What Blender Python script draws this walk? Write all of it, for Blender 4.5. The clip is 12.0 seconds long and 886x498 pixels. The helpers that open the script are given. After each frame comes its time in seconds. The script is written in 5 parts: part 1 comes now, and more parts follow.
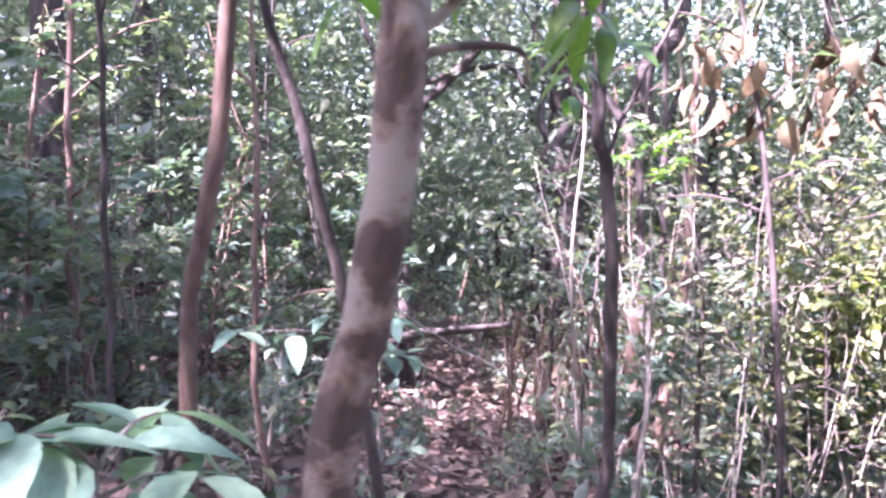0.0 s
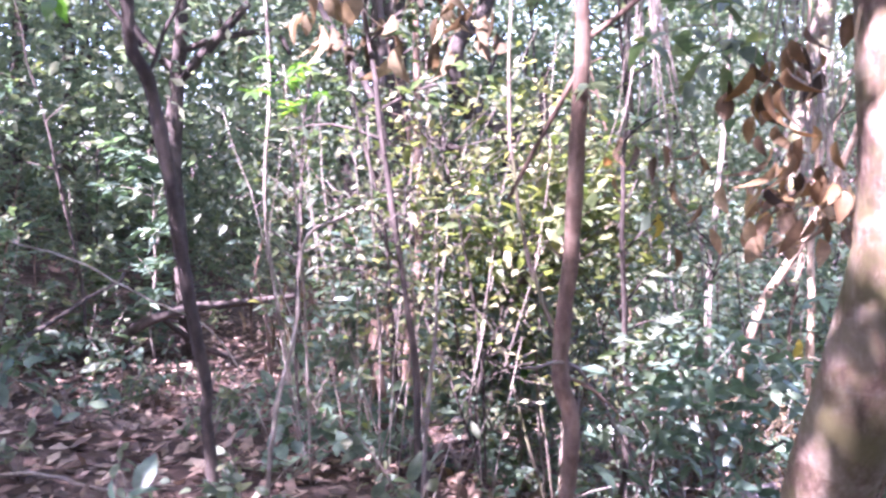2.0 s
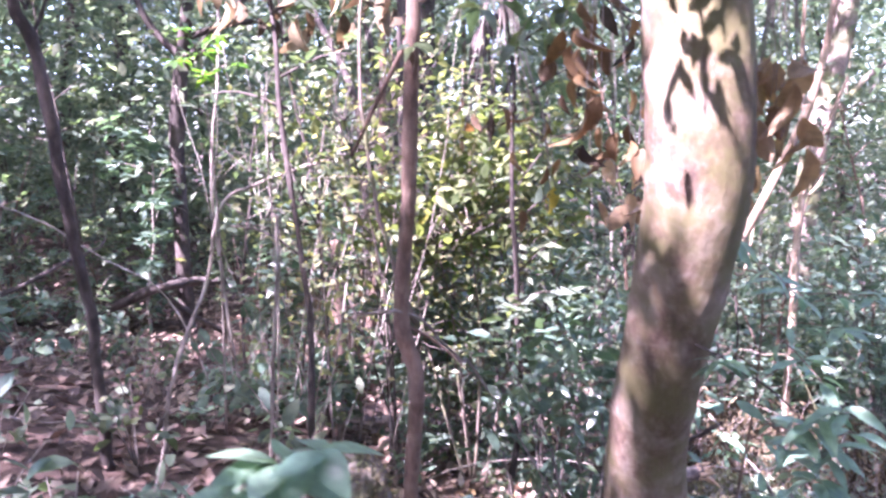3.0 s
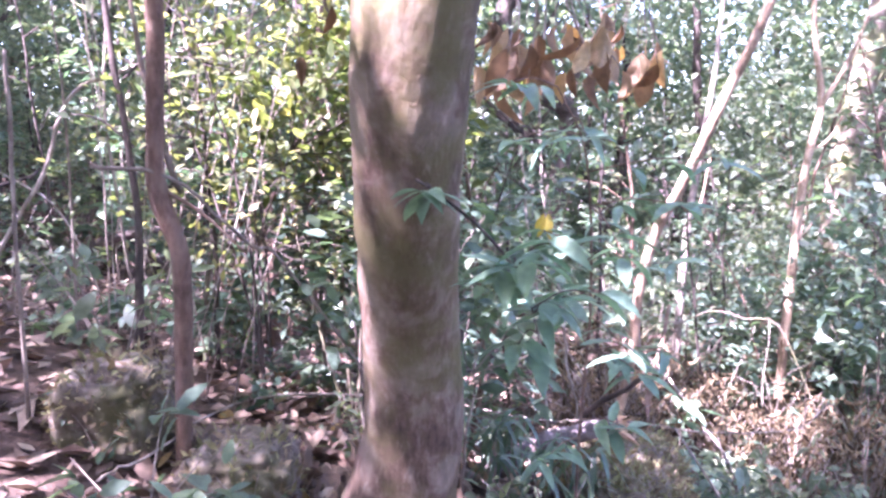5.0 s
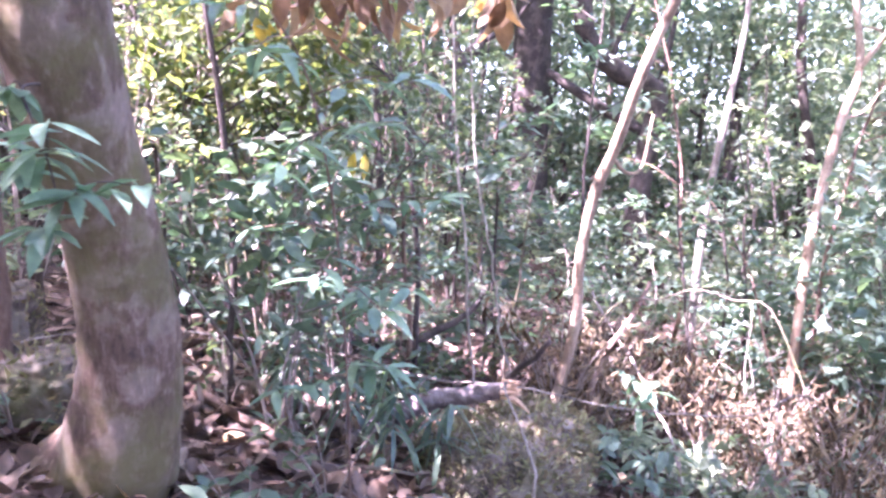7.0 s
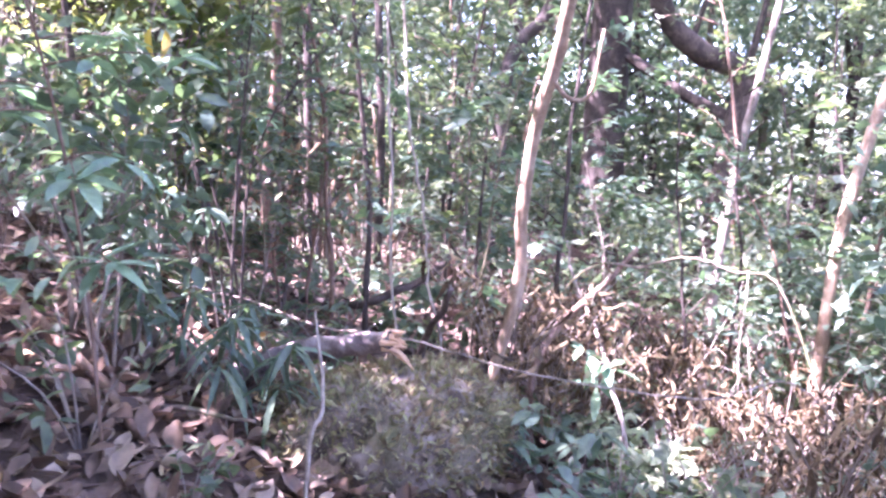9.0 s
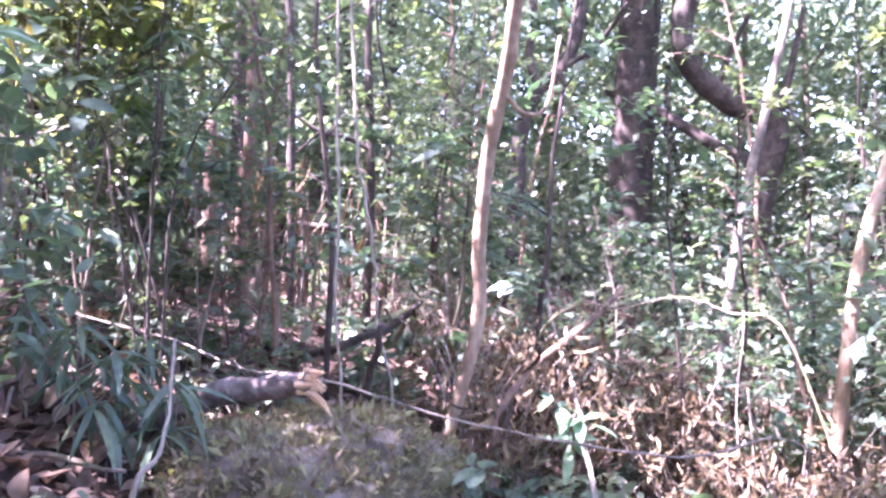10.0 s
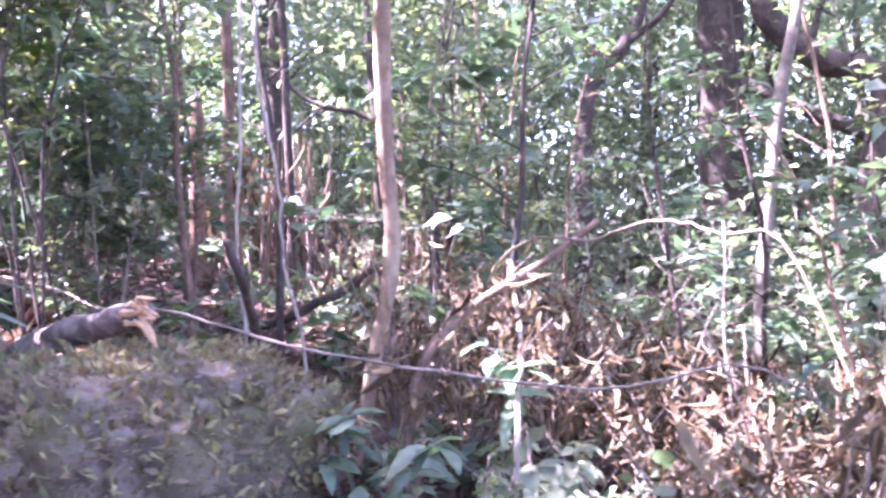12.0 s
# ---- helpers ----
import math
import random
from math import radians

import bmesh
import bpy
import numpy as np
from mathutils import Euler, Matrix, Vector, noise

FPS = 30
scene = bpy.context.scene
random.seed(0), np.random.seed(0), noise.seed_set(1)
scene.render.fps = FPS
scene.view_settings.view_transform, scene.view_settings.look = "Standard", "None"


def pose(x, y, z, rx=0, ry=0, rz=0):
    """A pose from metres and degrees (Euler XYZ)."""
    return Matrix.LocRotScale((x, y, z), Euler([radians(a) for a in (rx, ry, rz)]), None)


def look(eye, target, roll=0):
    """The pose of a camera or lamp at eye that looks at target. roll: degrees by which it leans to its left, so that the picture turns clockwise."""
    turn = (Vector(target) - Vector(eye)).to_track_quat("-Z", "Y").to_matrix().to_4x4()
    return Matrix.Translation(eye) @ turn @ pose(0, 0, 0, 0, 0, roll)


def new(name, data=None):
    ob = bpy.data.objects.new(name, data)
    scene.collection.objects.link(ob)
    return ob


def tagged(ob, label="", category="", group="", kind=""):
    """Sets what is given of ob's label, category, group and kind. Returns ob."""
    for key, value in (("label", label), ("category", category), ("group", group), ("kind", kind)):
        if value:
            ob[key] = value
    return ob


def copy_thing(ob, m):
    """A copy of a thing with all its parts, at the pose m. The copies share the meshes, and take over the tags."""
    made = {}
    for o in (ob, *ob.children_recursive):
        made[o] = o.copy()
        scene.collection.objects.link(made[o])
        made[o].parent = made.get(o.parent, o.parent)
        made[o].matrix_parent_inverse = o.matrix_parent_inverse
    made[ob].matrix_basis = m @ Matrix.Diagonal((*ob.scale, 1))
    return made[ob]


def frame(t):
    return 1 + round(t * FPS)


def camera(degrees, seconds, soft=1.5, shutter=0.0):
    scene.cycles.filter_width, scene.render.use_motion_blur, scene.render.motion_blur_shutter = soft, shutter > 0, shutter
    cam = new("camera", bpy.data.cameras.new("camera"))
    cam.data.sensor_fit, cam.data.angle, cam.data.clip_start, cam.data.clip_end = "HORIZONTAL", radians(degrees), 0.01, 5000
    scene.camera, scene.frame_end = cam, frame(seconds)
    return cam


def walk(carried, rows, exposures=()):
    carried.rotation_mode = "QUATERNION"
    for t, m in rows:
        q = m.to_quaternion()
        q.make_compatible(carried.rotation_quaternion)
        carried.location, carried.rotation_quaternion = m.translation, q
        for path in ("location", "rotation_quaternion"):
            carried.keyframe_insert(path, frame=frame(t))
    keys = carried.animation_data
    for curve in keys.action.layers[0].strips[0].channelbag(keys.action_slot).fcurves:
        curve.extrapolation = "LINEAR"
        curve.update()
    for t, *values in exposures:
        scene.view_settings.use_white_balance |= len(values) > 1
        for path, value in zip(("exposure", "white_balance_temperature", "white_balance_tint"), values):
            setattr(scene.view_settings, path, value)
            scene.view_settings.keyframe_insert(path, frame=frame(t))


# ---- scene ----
cam = camera(62.0, 12.0, soft=2.6, shutter=0.3)
PATH = [
    (0, (0.09, 0.032, 1.735), (0.196, 2.012, 1.467), -0.3),
    (0.5, (0.312, 0.047, 1.724), (0.454, 2.023, 1.452), 0.1),
    (1, (0.573, 0.065, 1.69), (0.823, 2.031, 1.419), -0.3),
    (1.5, (0.882, -0.084, 1.625), (1.227, 1.864, 1.328), -1.7),
    (2, (1.194, -0.179, 1.453), (1.585, 1.761, 1.163), -1.7),
    (2.5, (1.493, -0.225, 1.478), (1.884, 1.715, 1.192), -1.2),
    (2.6, (1.551, -0.244, 1.456), (1.953, 1.694, 1.169), -1.5),
    (3, (1.934, -0.481, 1.282), (2.151, 1.489, 1.007), -0.3),
    (3.5, (2.261, -0.544, 1.176), (2.434, 1.432, 0.915), -0.3),
    (3.7, (2.413, -0.511, 1.06), (2.545, 1.473, 0.842), 0.4),
    (5.3, (3.128, -0.111, 0.736), (3.101, 1.87, 0.467), 0.5),
    (5.5, (3.254, -0.09, 0.717), (3.207, 1.891, 0.449), 0.3),
    (6, (3.555, -0.045, 0.731), (3.464, 1.933, 0.462), -1.6),
    (6.5, (3.942, -0.05, 0.573), (3.641, 1.903, 0.302), 0.5),
    (7, (4.252, -0.014, 0.573), (3.841, 1.916, 0.292), 1.2),
    (7.2, (4.322, 0.046, 0.548), (3.915, 1.976, 0.266), 1.2),
    (8.8, (5.096, 0.672, 0.237), (4.371, 2.517, -0.028), 2.3),
    (9, (5.119, 0.739, 0.182), (4.385, 2.581, -0.078), 2.4),
    (9.5, (5.193, 1.029, 0.065), (4.44, 2.88, -0.023), 2.2),
    (10, (5.391, 1.249, 0.015), (4.524, 3.05, -0.071), 2.0),
    (10.5, (5.552, 1.398, -0.096), (4.572, 3.134, -0.254), -0.3),
    (11, (5.512, 1.654, -0.159), (4.42, 3.321, -0.325), -0.7),
    (11.5, (5.622, 1.894, -0.308), (4.46, 3.519, -0.382), -1.3),
    (12, (5.89, 2.129, -0.418), (4.716, 3.748, -0.42), -1.4),
]
EXPOSURES = [(0.0, 3.75, 5510.0, 49.5), (4.0, 3.61, 5460.0, 47.5), (5.6, 4.24, 5510.0, 50.5), (7.0, 4.32, 5560.0, 51.5), (9.0, 4.32, 5560.0, 51.5), (9.8, 4.14, 5560.0, 50.5), (10.5, 4.46, 5560.0, 52.5), (11.2, 4.64, 5560.0, 53.5), (12.0, 4.36, 5560.0, 56.5)]
walk(cam, [(t, look(eye, target, roll)) for t, eye, target, roll in PATH], EXPOSURES)

# ---- world and sun ----
SUN_DIR = Vector((-0.50, -0.42, 0.92)).normalized()      # towards the sun
world = bpy.data.worlds.new("sky")
scene.world = world
world.use_nodes = True
wn = world.node_tree
sky = wn.nodes.new("ShaderNodeTexSky")
sky.sky_type = "NISHITA"
sky.sun_disc = False
sky.sun_elevation = math.asin(SUN_DIR.z)
sky.sun_rotation = math.atan2(SUN_DIR.x, SUN_DIR.y)
sky.air_density, sky.dust_density = 1.0, 2.5
wn.nodes["Background"].inputs["Strength"].default_value = 0.15
wn.links.new(sky.outputs["Color"], wn.nodes["Background"].inputs["Color"])
sun = new("sun", bpy.data.lights.new("sun", "SUN"))
sun.data.energy, sun.data.angle, sun.data.color = 5.0, radians(0.6), (1.0, 0.93, 0.82)
sun.matrix_world = look(SUN_DIR * 40, (0, 0, 0))

rng = np.random.default_rng(7)


# ---- materials ----
def material(name, rough=0.7, spec=0.4):
    m = bpy.data.materials.new(name)
    m.use_nodes = True
    b = m.node_tree.nodes["Principled BSDF"]
    b.inputs["Roughness"].default_value = rough
    b.inputs["Specular IOR Level"].default_value = spec
    return m, m.node_tree, b


def node(nt, kind, **values):
    n = nt.nodes.new(kind)
    for key, v in values.items():
        n.inputs[key.replace("_", " ")].default_value = v
    return n


def ramp(nt, source, stops):
    r = nt.nodes.new("ShaderNodeValToRGB")
    e = r.color_ramp.elements
    while len(e) < len(stops):
        e.new(0.5)
    for el, (p, c) in zip(e, stops):
        el.position, el.color = p, (*c, 1)
    nt.links.new(source, r.inputs["Fac"])
    return r


def leaf_material(name, stops, glow, rough=0.42, through_light=0.35, spec=0.5):
    """Leaves: colour by leaf, mottling, a glossy skin and light that comes through."""
    m, nt, b = material(name, rough, spec)
    geo = nt.nodes.new("ShaderNodeNewGeometry")
    info = nt.nodes.new("ShaderNodeObjectInfo")
    add, wrap = nt.nodes.new("ShaderNodeMath"), nt.nodes.new("ShaderNodeMath")
    add.operation, wrap.operation = "ADD", "FRACT"
    nt.links.new(geo.outputs["Random Per Island"], add.inputs[0])
    nt.links.new(info.outputs["Random"], add.inputs[1])
    nt.links.new(add.outputs[0], wrap.inputs[0])
    r = ramp(nt, wrap.outputs[0], stops)
    tex = node(nt, "ShaderNodeTexNoise", Scale=28.0, Detail=4.0)
    co = nt.nodes.new("ShaderNodeTexCoord")
    nt.links.new(co.outputs["Object"], tex.inputs["Vector"])
    mot = ramp(nt, tex.outputs["Fac"], [(0.3, (0.62, 0.62, 0.6)), (0.75, (1.25, 1.22, 1.1))])
    mul = nt.nodes.new("ShaderNodeMix")
    mul.data_type, mul.blend_type = "RGBA", "MULTIPLY"
    mul.inputs["Factor"].default_value = 1.0
    nt.links.new(r.outputs["Color"], mul.inputs["A"])
    nt.links.new(mot.outputs["Color"], mul.inputs["B"])
    nt.links.new(mul.outputs["Result"], b.inputs["Base Color"])
    tr = nt.nodes.new("ShaderNodeBsdfTranslucent")
    tint = nt.nodes.new("ShaderNodeMix")
    tint.data_type, tint.blend_type = "RGBA", "MULTIPLY"
    tint.inputs["Factor"].default_value = 1.0
    tint.inputs["B"].default_value = (*glow, 1)
    nt.links.new(mul.outputs["Result"], tint.inputs["A"])
    nt.links.new(tint.outputs["Result"], tr.inputs["Color"])
    mix = nt.nodes.new("ShaderNodeMixShader")
    mix.inputs["Fac"].default_value = through_light
    nt.links.new(b.outputs["BSDF"], mix.inputs[1])
    nt.links.new(tr.outputs["BSDF"], mix.inputs[2])
    nt.links.new(mix.outputs["Shader"], nt.nodes["Material Output"].inputs["Surface"])
    return m


def bark_material(name, dark, mid, pale, patch=5.0, patchy=0.5, stretch=0.35, rough=0.85, moss=None, moss_from=0.45):
    """Bark: grain along the stem, blotches, and, if given, a mossy cast in blotches."""
    m, nt, b = material(name, rough, 0.25)
    co = nt.nodes.new("ShaderNodeTexCoord")
    mp = nt.nodes.new("ShaderNodeMapping")
    mp.inputs["Scale"].default_value = (1, 1, stretch)
    nt.links.new(co.outputs["Object"], mp.inputs["Vector"])
    grain = node(nt, "ShaderNodeTexNoise", Scale=55.0, Detail=6.0, Roughness=0.65)
    blot = node(nt, "ShaderNodeTexNoise", Scale=patch, Detail=5.0, Roughness=0.6, Distortion=0.4)
    nt.links.new(mp.outputs["Vector"], grain.inputs["Vector"])
    nt.links.new(co.outputs["Object"], blot.inputs["Vector"])
    g = ramp(nt, grain.outputs["Fac"], [(0.32, dark), (0.55, mid), (0.75, pale)])
    p = ramp(nt, blot.outputs["Fac"], [(0.44, dark), (0.5, mid), (0.58, pale)])
    mix = nt.nodes.new("ShaderNodeMix")
    mix.data_type = "RGBA"
    mix.inputs["Factor"].default_value = patchy
    nt.links.new(g.outputs["Color"], mix.inputs["A"])
    nt.links.new(p.outputs["Color"], mix.inputs["B"])
    last = mix.outputs["Result"]
    if moss:
        mo = node(nt, "ShaderNodeTexNoise", Scale=3.1, Detail=6.0, Roughness=0.7)
        nt.links.new(co.outputs["Object"], mo.inputs["Vector"])
        f = ramp(nt, mo.outputs["Fac"], [(moss_from, (0, 0, 0)), (moss_from + 0.17, (0.8, 0.8, 0.8))])
        mm = nt.nodes.new("ShaderNodeMix")
        mm.data_type = "RGBA"
        mm.inputs["B"].default_value = (*moss, 1)
        nt.links.new(f.outputs["Color"], mm.inputs["Factor"])
        nt.links.new(last, mm.inputs["A"])
        last = mm.outputs["Result"]
    nt.links.new(last, b.inputs["Base Color"])
    bump = node(nt, "ShaderNodeBump", Strength=0.55, Distance=0.012)
    nt.links.new(grain.outputs["Fac"], bump.inputs["Height"])
    nt.links.new(bump.outputs["Normal"], b.inputs["Normal"])
    return m


LEAF = leaf_material("leaf_green", [(0.0, (0.080, 0.108, 0.085)), (0.5, (0.125, 0.155, 0.125)), (0.85, (0.155, 0.185, 0.13)), (1.0, (0.24, 0.24, 0.14))], (1.4, 1.7, 0.8), 0.5, 0.38, 0.35)
LEAF_BROAD = leaf_material("leaf_broad", [(0.0, (0.075, 0.120, 0.098)), (0.6, (0.115, 0.165, 0.135)), (1.0, (0.15, 0.20, 0.135))], (1.3, 1.6, 0.9), 0.34)
LEAF_SUN = leaf_material("leaf_yellow_green", [(0.0, (0.12, 0.15, 0.08)), (0.5, (0.19, 0.21, 0.115)), (0.8, (0.28, 0.275, 0.165)), (1.0, (0.40, 0.35, 0.26))], (1.4, 1.5, 0.7), 0.45, 0.48)
LEAF_BRIGHT = leaf_material("leaf_bright_green", [(0.0, (0.07, 0.14, 0.045)), (0.6, (0.10, 0.18, 0.05)), (1.0, (0.17, 0.24, 0.07))], (1.6, 2.0, 0.6), 0.4, 0.45)
# foliage green paled and greyed: haze and glare are painted into the colour
LEAF_HAZY = leaf_material("leaf_hazy", [(0.0, (0.110, 0.145, 0.115)), (0.6, (0.165, 0.200, 0.165)), (1.0, (0.27, 0.28, 0.21))], (1.3, 1.5, 1.0), 0.6, 0.5, 0.3)
# lighter copy of the green leaf: sunlight is put into its base colour
LEAF_SUNLIT_PALE = leaf_material("leaf_sunlit_pale", [(0.0, (0.26, 0.32, 0.22)), (1.0, (0.42, 0.46, 0.34))], (1.1, 1.2, 0.9), 0.4, 0.3)
LEAF_DRY = leaf_material("leaf_dry", [(0.0, (0.12, 0.075, 0.055)), (0.35, (0.25, 0.165, 0.115)), (0.75, (0.40, 0.30, 0.21)), (1.0, (0.50, 0.36, 0.16))], (1.3, 1.0, 0.6), 0.65, 0.35, 0.3)
LEAF_DARK_DRY = leaf_material("leaf_dry_dark", [(0.0, (0.05, 0.035, 0.028)), (0.5, (0.13, 0.08, 0.05)), (1.0, (0.26, 0.17, 0.09))], (1.3, 1.0, 0.6), 0.6, 0.3, 0.3)
# lit copy of leaf_broad: brighter colour replaces the light missing on near leaves
LEAF_LIT = leaf_material("leaf_lit", [(0.0, (0.14, 0.235, 0.18)), (0.6, (0.20, 0.31, 0.235)), (1.0, (0.27, 0.38, 0.26))], (1.2, 1.4, 0.9), 0.34, 0.35)
LEAF_YELLOW = leaf_material("leaf_yellow", [(0.0, (0.42, 0.34, 0.07)), (1.0, (0.52, 0.42, 0.10))], (1.2, 1.1, 0.6), 0.5, 0.4)
LEAF_BROWN = leaf_material("leaf_dead_brown", [(0.0, (0.045, 0.032, 0.021)), (0.35, (0.10, 0.072, 0.047)), (0.7, (0.17, 0.127, 0.082)), (1.0, (0.31, 0.245, 0.17))], (1.15, 1.0, 0.85), 0.7, 0.3, 0.25)
LITTER = leaf_material("leaf_litter", [(0.0, (0.07, 0.047, 0.04)), (0.4, (0.16, 0.108, 0.092)), (0.8, (0.27, 0.19, 0.16)), (1.0, (0.42, 0.33, 0.27))], (1.0, 0.9, 0.8), 0.6, 0.1, 0.35)
LITTER_PALE = leaf_material("leaf_litter_pale", [(0.0, (0.06, 0.04, 0.034)), (0.3, (0.15, 0.10, 0.082)), (0.65, (0.26, 0.185, 0.155)), (0.93, (0.40, 0.31, 0.26)), (1.0, (0.48, 0.33, 0.14))], (1.0, 0.9, 0.8), 0.6, 0.15, 0.3)
LEAF_GOLD = leaf_material("leaf_gold_green", [(0.0, (0.085, 0.115, 0.055)), (0.5, (0.14, 0.172, 0.085)), (0.9, (0.21, 0.225, 0.115)), (1.0, (0.31, 0.275, 0.15))], (1.35, 1.45, 0.65), 0.45, 0.5, 0.4)
LEAF_MOSS = leaf_material("moss", [(0.0, (0.16, 0.122, 0.092)), (0.4, (0.27, 0.215, 0.165)), (0.7, (0.23, 0.235, 0.13)), (1.0, (0.34, 0.32, 0.205))], (1.2, 1.2, 0.7), 0.8, 0.2, 0.2)
BARK = bark_material("bark_grey_brown", (0.10, 0.075, 0.065), (0.19, 0.145, 0.125), (0.28, 0.23, 0.20), 4.0, 0.35, moss=(0.13, 0.14, 0.06))
BARK_BIG = bark_material("bark_old", (0.06, 0.039, 0.031), (0.16, 0.104, 0.079), (0.34, 0.275, 0.23), 7.0, 0.4, 0.4, moss=(0.125, 0.112, 0.048), moss_from=0.44)
BARK_WHITE = bark_material("bark_mottled_white", (0.085, 0.058, 0.044), (0.24, 0.165, 0.122), (0.38, 0.315, 0.255), 13.0, 0.85, 0.6)
BARK_DARK = bark_material("bark_dark", (0.035, 0.028, 0.027), (0.075, 0.058, 0.053), (0.14, 0.11, 0.10), 6.0, 0.4)
BARK_RED = bark_material("bark_red_brown", (0.085, 0.055, 0.043), (0.18, 0.116, 0.09), (0.27, 0.192, 0.155), 6.0, 0.4)
BARK_PALE = bark_material("bark_pale", (0.18, 0.12, 0.085), (0.32, 0.225, 0.165), (0.45, 0.35, 0.265), 7.0, 0.45)
BARK_LOG = bark_material("bark_log", (0.07, 0.052, 0.05), (0.16, 0.125, 0.12), (0.28, 0.235, 0.235), 14.0, 0.5, 0.6)
TWIG = bark_material("twig_grey", (0.13, 0.105, 0.09), (0.25, 0.205, 0.18), (0.38, 0.33, 0.29), 9.0, 0.4)
TWIG_PALE = bark_material("twig_pale", (0.20, 0.165, 0.14), (0.33, 0.285, 0.25), (0.46, 0.41, 0.37), 9.0, 0.4)
WOOD = bark_material("split_wood", (0.42, 0.25, 0.16), (0.58, 0.37, 0.24), (0.70, 0.50, 0.35), 12.0, 0.3, 0.2, 0.7)
ROCK = bark_material("mossy_rock", (0.07, 0.052, 0.045), (0.16, 0.125, 0.105), (0.24, 0.2, 0.175), 16.0, 0.65, 0.3, 0.95, moss=(0.085, 0.085, 0.036))


def ground_material():
    m, nt, b = material("forest_floor", 0.95, 0.2)
    co = nt.nodes.new("ShaderNodeTexCoord")
    vor = node(nt, "ShaderNodeTexVoronoi", Scale=16.0)
    big = node(nt, "ShaderNodeTexNoise", Scale=0.9, Detail=6.0)
    fine = node(nt, "ShaderNodeTexNoise", Scale=45.0, Detail=6.0)
    for n in (vor, big, fine):
        nt.links.new(co.outputs["Object"], n.inputs["Vector"])
    a = ramp(nt, vor.outputs["Color"], [(0.1, (0.05, 0.035, 0.03)), (0.5, (0.095, 0.066, 0.057)), (0.9, (0.17, 0.12, 0.105))])
    c = ramp(nt, big.outputs["Fac"], [(0.35, (0.55, 0.5, 0.48)), (0.7, (1.2, 1.15, 1.1))])
    mul = nt.nodes.new("ShaderNodeMix")
    mul.data_type, mul.blend_type = "RGBA", "MULTIPLY"
    mul.inputs["Factor"].default_value = 1.0
    nt.links.new(a.outputs["Color"], mul.inputs["A"])
    nt.links.new(c.outputs["Color"], mul.inputs["B"])
    nt.links.new(mul.outputs["Result"], b.inputs["Base Color"])
    bump = node(nt, "ShaderNodeBump", Strength=0.8, Distance=0.03)
    nt.links.new(fine.outputs["Fac"], bump.inputs["Height"])
    nt.links.new(bump.outputs["Normal"], b.inputs["Normal"])
    return m


FLOOR = ground_material()


# ---- helpers for meshes ----
def mesh_of(name, verts, faces, mat, smooth=False):
    me = bpy.data.meshes.new(name)
    me.from_pydata([tuple(v) for v in np.asarray(verts, float).tolist()], [], [tuple(f) for f in faces])
    if smooth:
        me.polygons.foreach_set("use_smooth", [True] * len(me.polygons))
    me.materials.append(mat)
    me.update()
    return me


def part(name, data, parent=None, label="", kind=""):
    ob = new(name, data)
    if parent:
        ob.parent = parent
    return tagged(ob, label, kind=kind)


def thing(name, at, label, category, group=""):
    e = new(name)
    e.empty_display_size = 0.1
    e.location = at
    return tagged(e, label, category, group)


def spline(points, n):
    """A smooth line through points, n steps a stretch."""
    p = np.array(points, float)
    p = np.vstack([2 * p[0] - p[1], p, 2 * p[-1] - p[-2]])
    out = []
    for i in range(1, len(p) - 2):
        for s in np.arange(n) / n:
            a, b, c, d = p[i - 1], p[i], p[i + 1], p[i + 2]
            out.append(0.5 * (2 * b + (c - a) * s + (2 * a - 5 * b + 4 * c - d) * s**2 + (3 * b - a - 3 * c + d) * s**3))
    out.append(p[-2])
    return np.array(out)


def tube(points, radii, sides=8, lump=0.06, steps=5, wander=0.0, seed=0):
    """A tapered, slightly lumpy stem along a line: vertices and faces, closed at its ends."""
    r = np.random.default_rng(seed + len(points) * 13)
    line = spline(points, steps)
    rad = np.interp(np.linspace(0, 1, len(line)), np.linspace(0, 1, len(radii)), radii)
    if wander:
        off = np.cumsum(r.normal(0, wander, (len(line), 3)), 0)
        line = line + off - np.linspace(0, 1, len(line))[:, None] * off[-1]
    verts, faces, up = [], [], np.array([0.31, 0.95, 0.02])
    for i, (p, ra) in enumerate(zip(line, rad)):
        d = line[min(i + 1, len(line) - 1)] - line[max(i - 1, 0)]
        d = d / (np.linalg.norm(d) + 1e-9)
        side = np.cross(d, up)
        if np.linalg.norm(side) < 0.2:
            side = np.cross(d, (1, 0, 0))
        side /= np.linalg.norm(side)
        other = np.cross(d, side)
        for k in range(sides):
            a = 2 * math.pi * k / sides
            f = ra * (1 + lump * r.normal())
            verts.append(p + side * math.cos(a) * f + other * math.sin(a) * f)
    for i in range(len(line) - 1):
        for k in range(sides):
            a, b = i * sides + k, i * sides + (k + 1) % sides
            faces.append((a, b, b + sides, a + sides))
    faces.append(tuple(range(sides - 1, -1, -1)))
    faces.append(tuple(range(len(verts) - sides, len(verts))))
    return np.array(verts), faces


def joined(pieces):
    verts, faces, base = [], [], 0
    for v, f in pieces:
        verts.append(v)
        faces += [tuple(i + base for i in g) for g in f]
        base += len(v)
    return np.vstack(verts), faces


def unit(v):
    return v / (np.linalg.norm(v, axis=-1, keepdims=True) + 1e-9)


# (stations along a leaf, half width there) for three fineness levels
SHAPES = {1: [(0.45, 0.5)], 2: [(0.22, 0.36), (0.55, 0.5), (0.82, 0.27)], 3: [(0.12, 0.24), (0.3, 0.45), (0.52, 0.5), (0.74, 0.36), (0.9, 0.16)]}


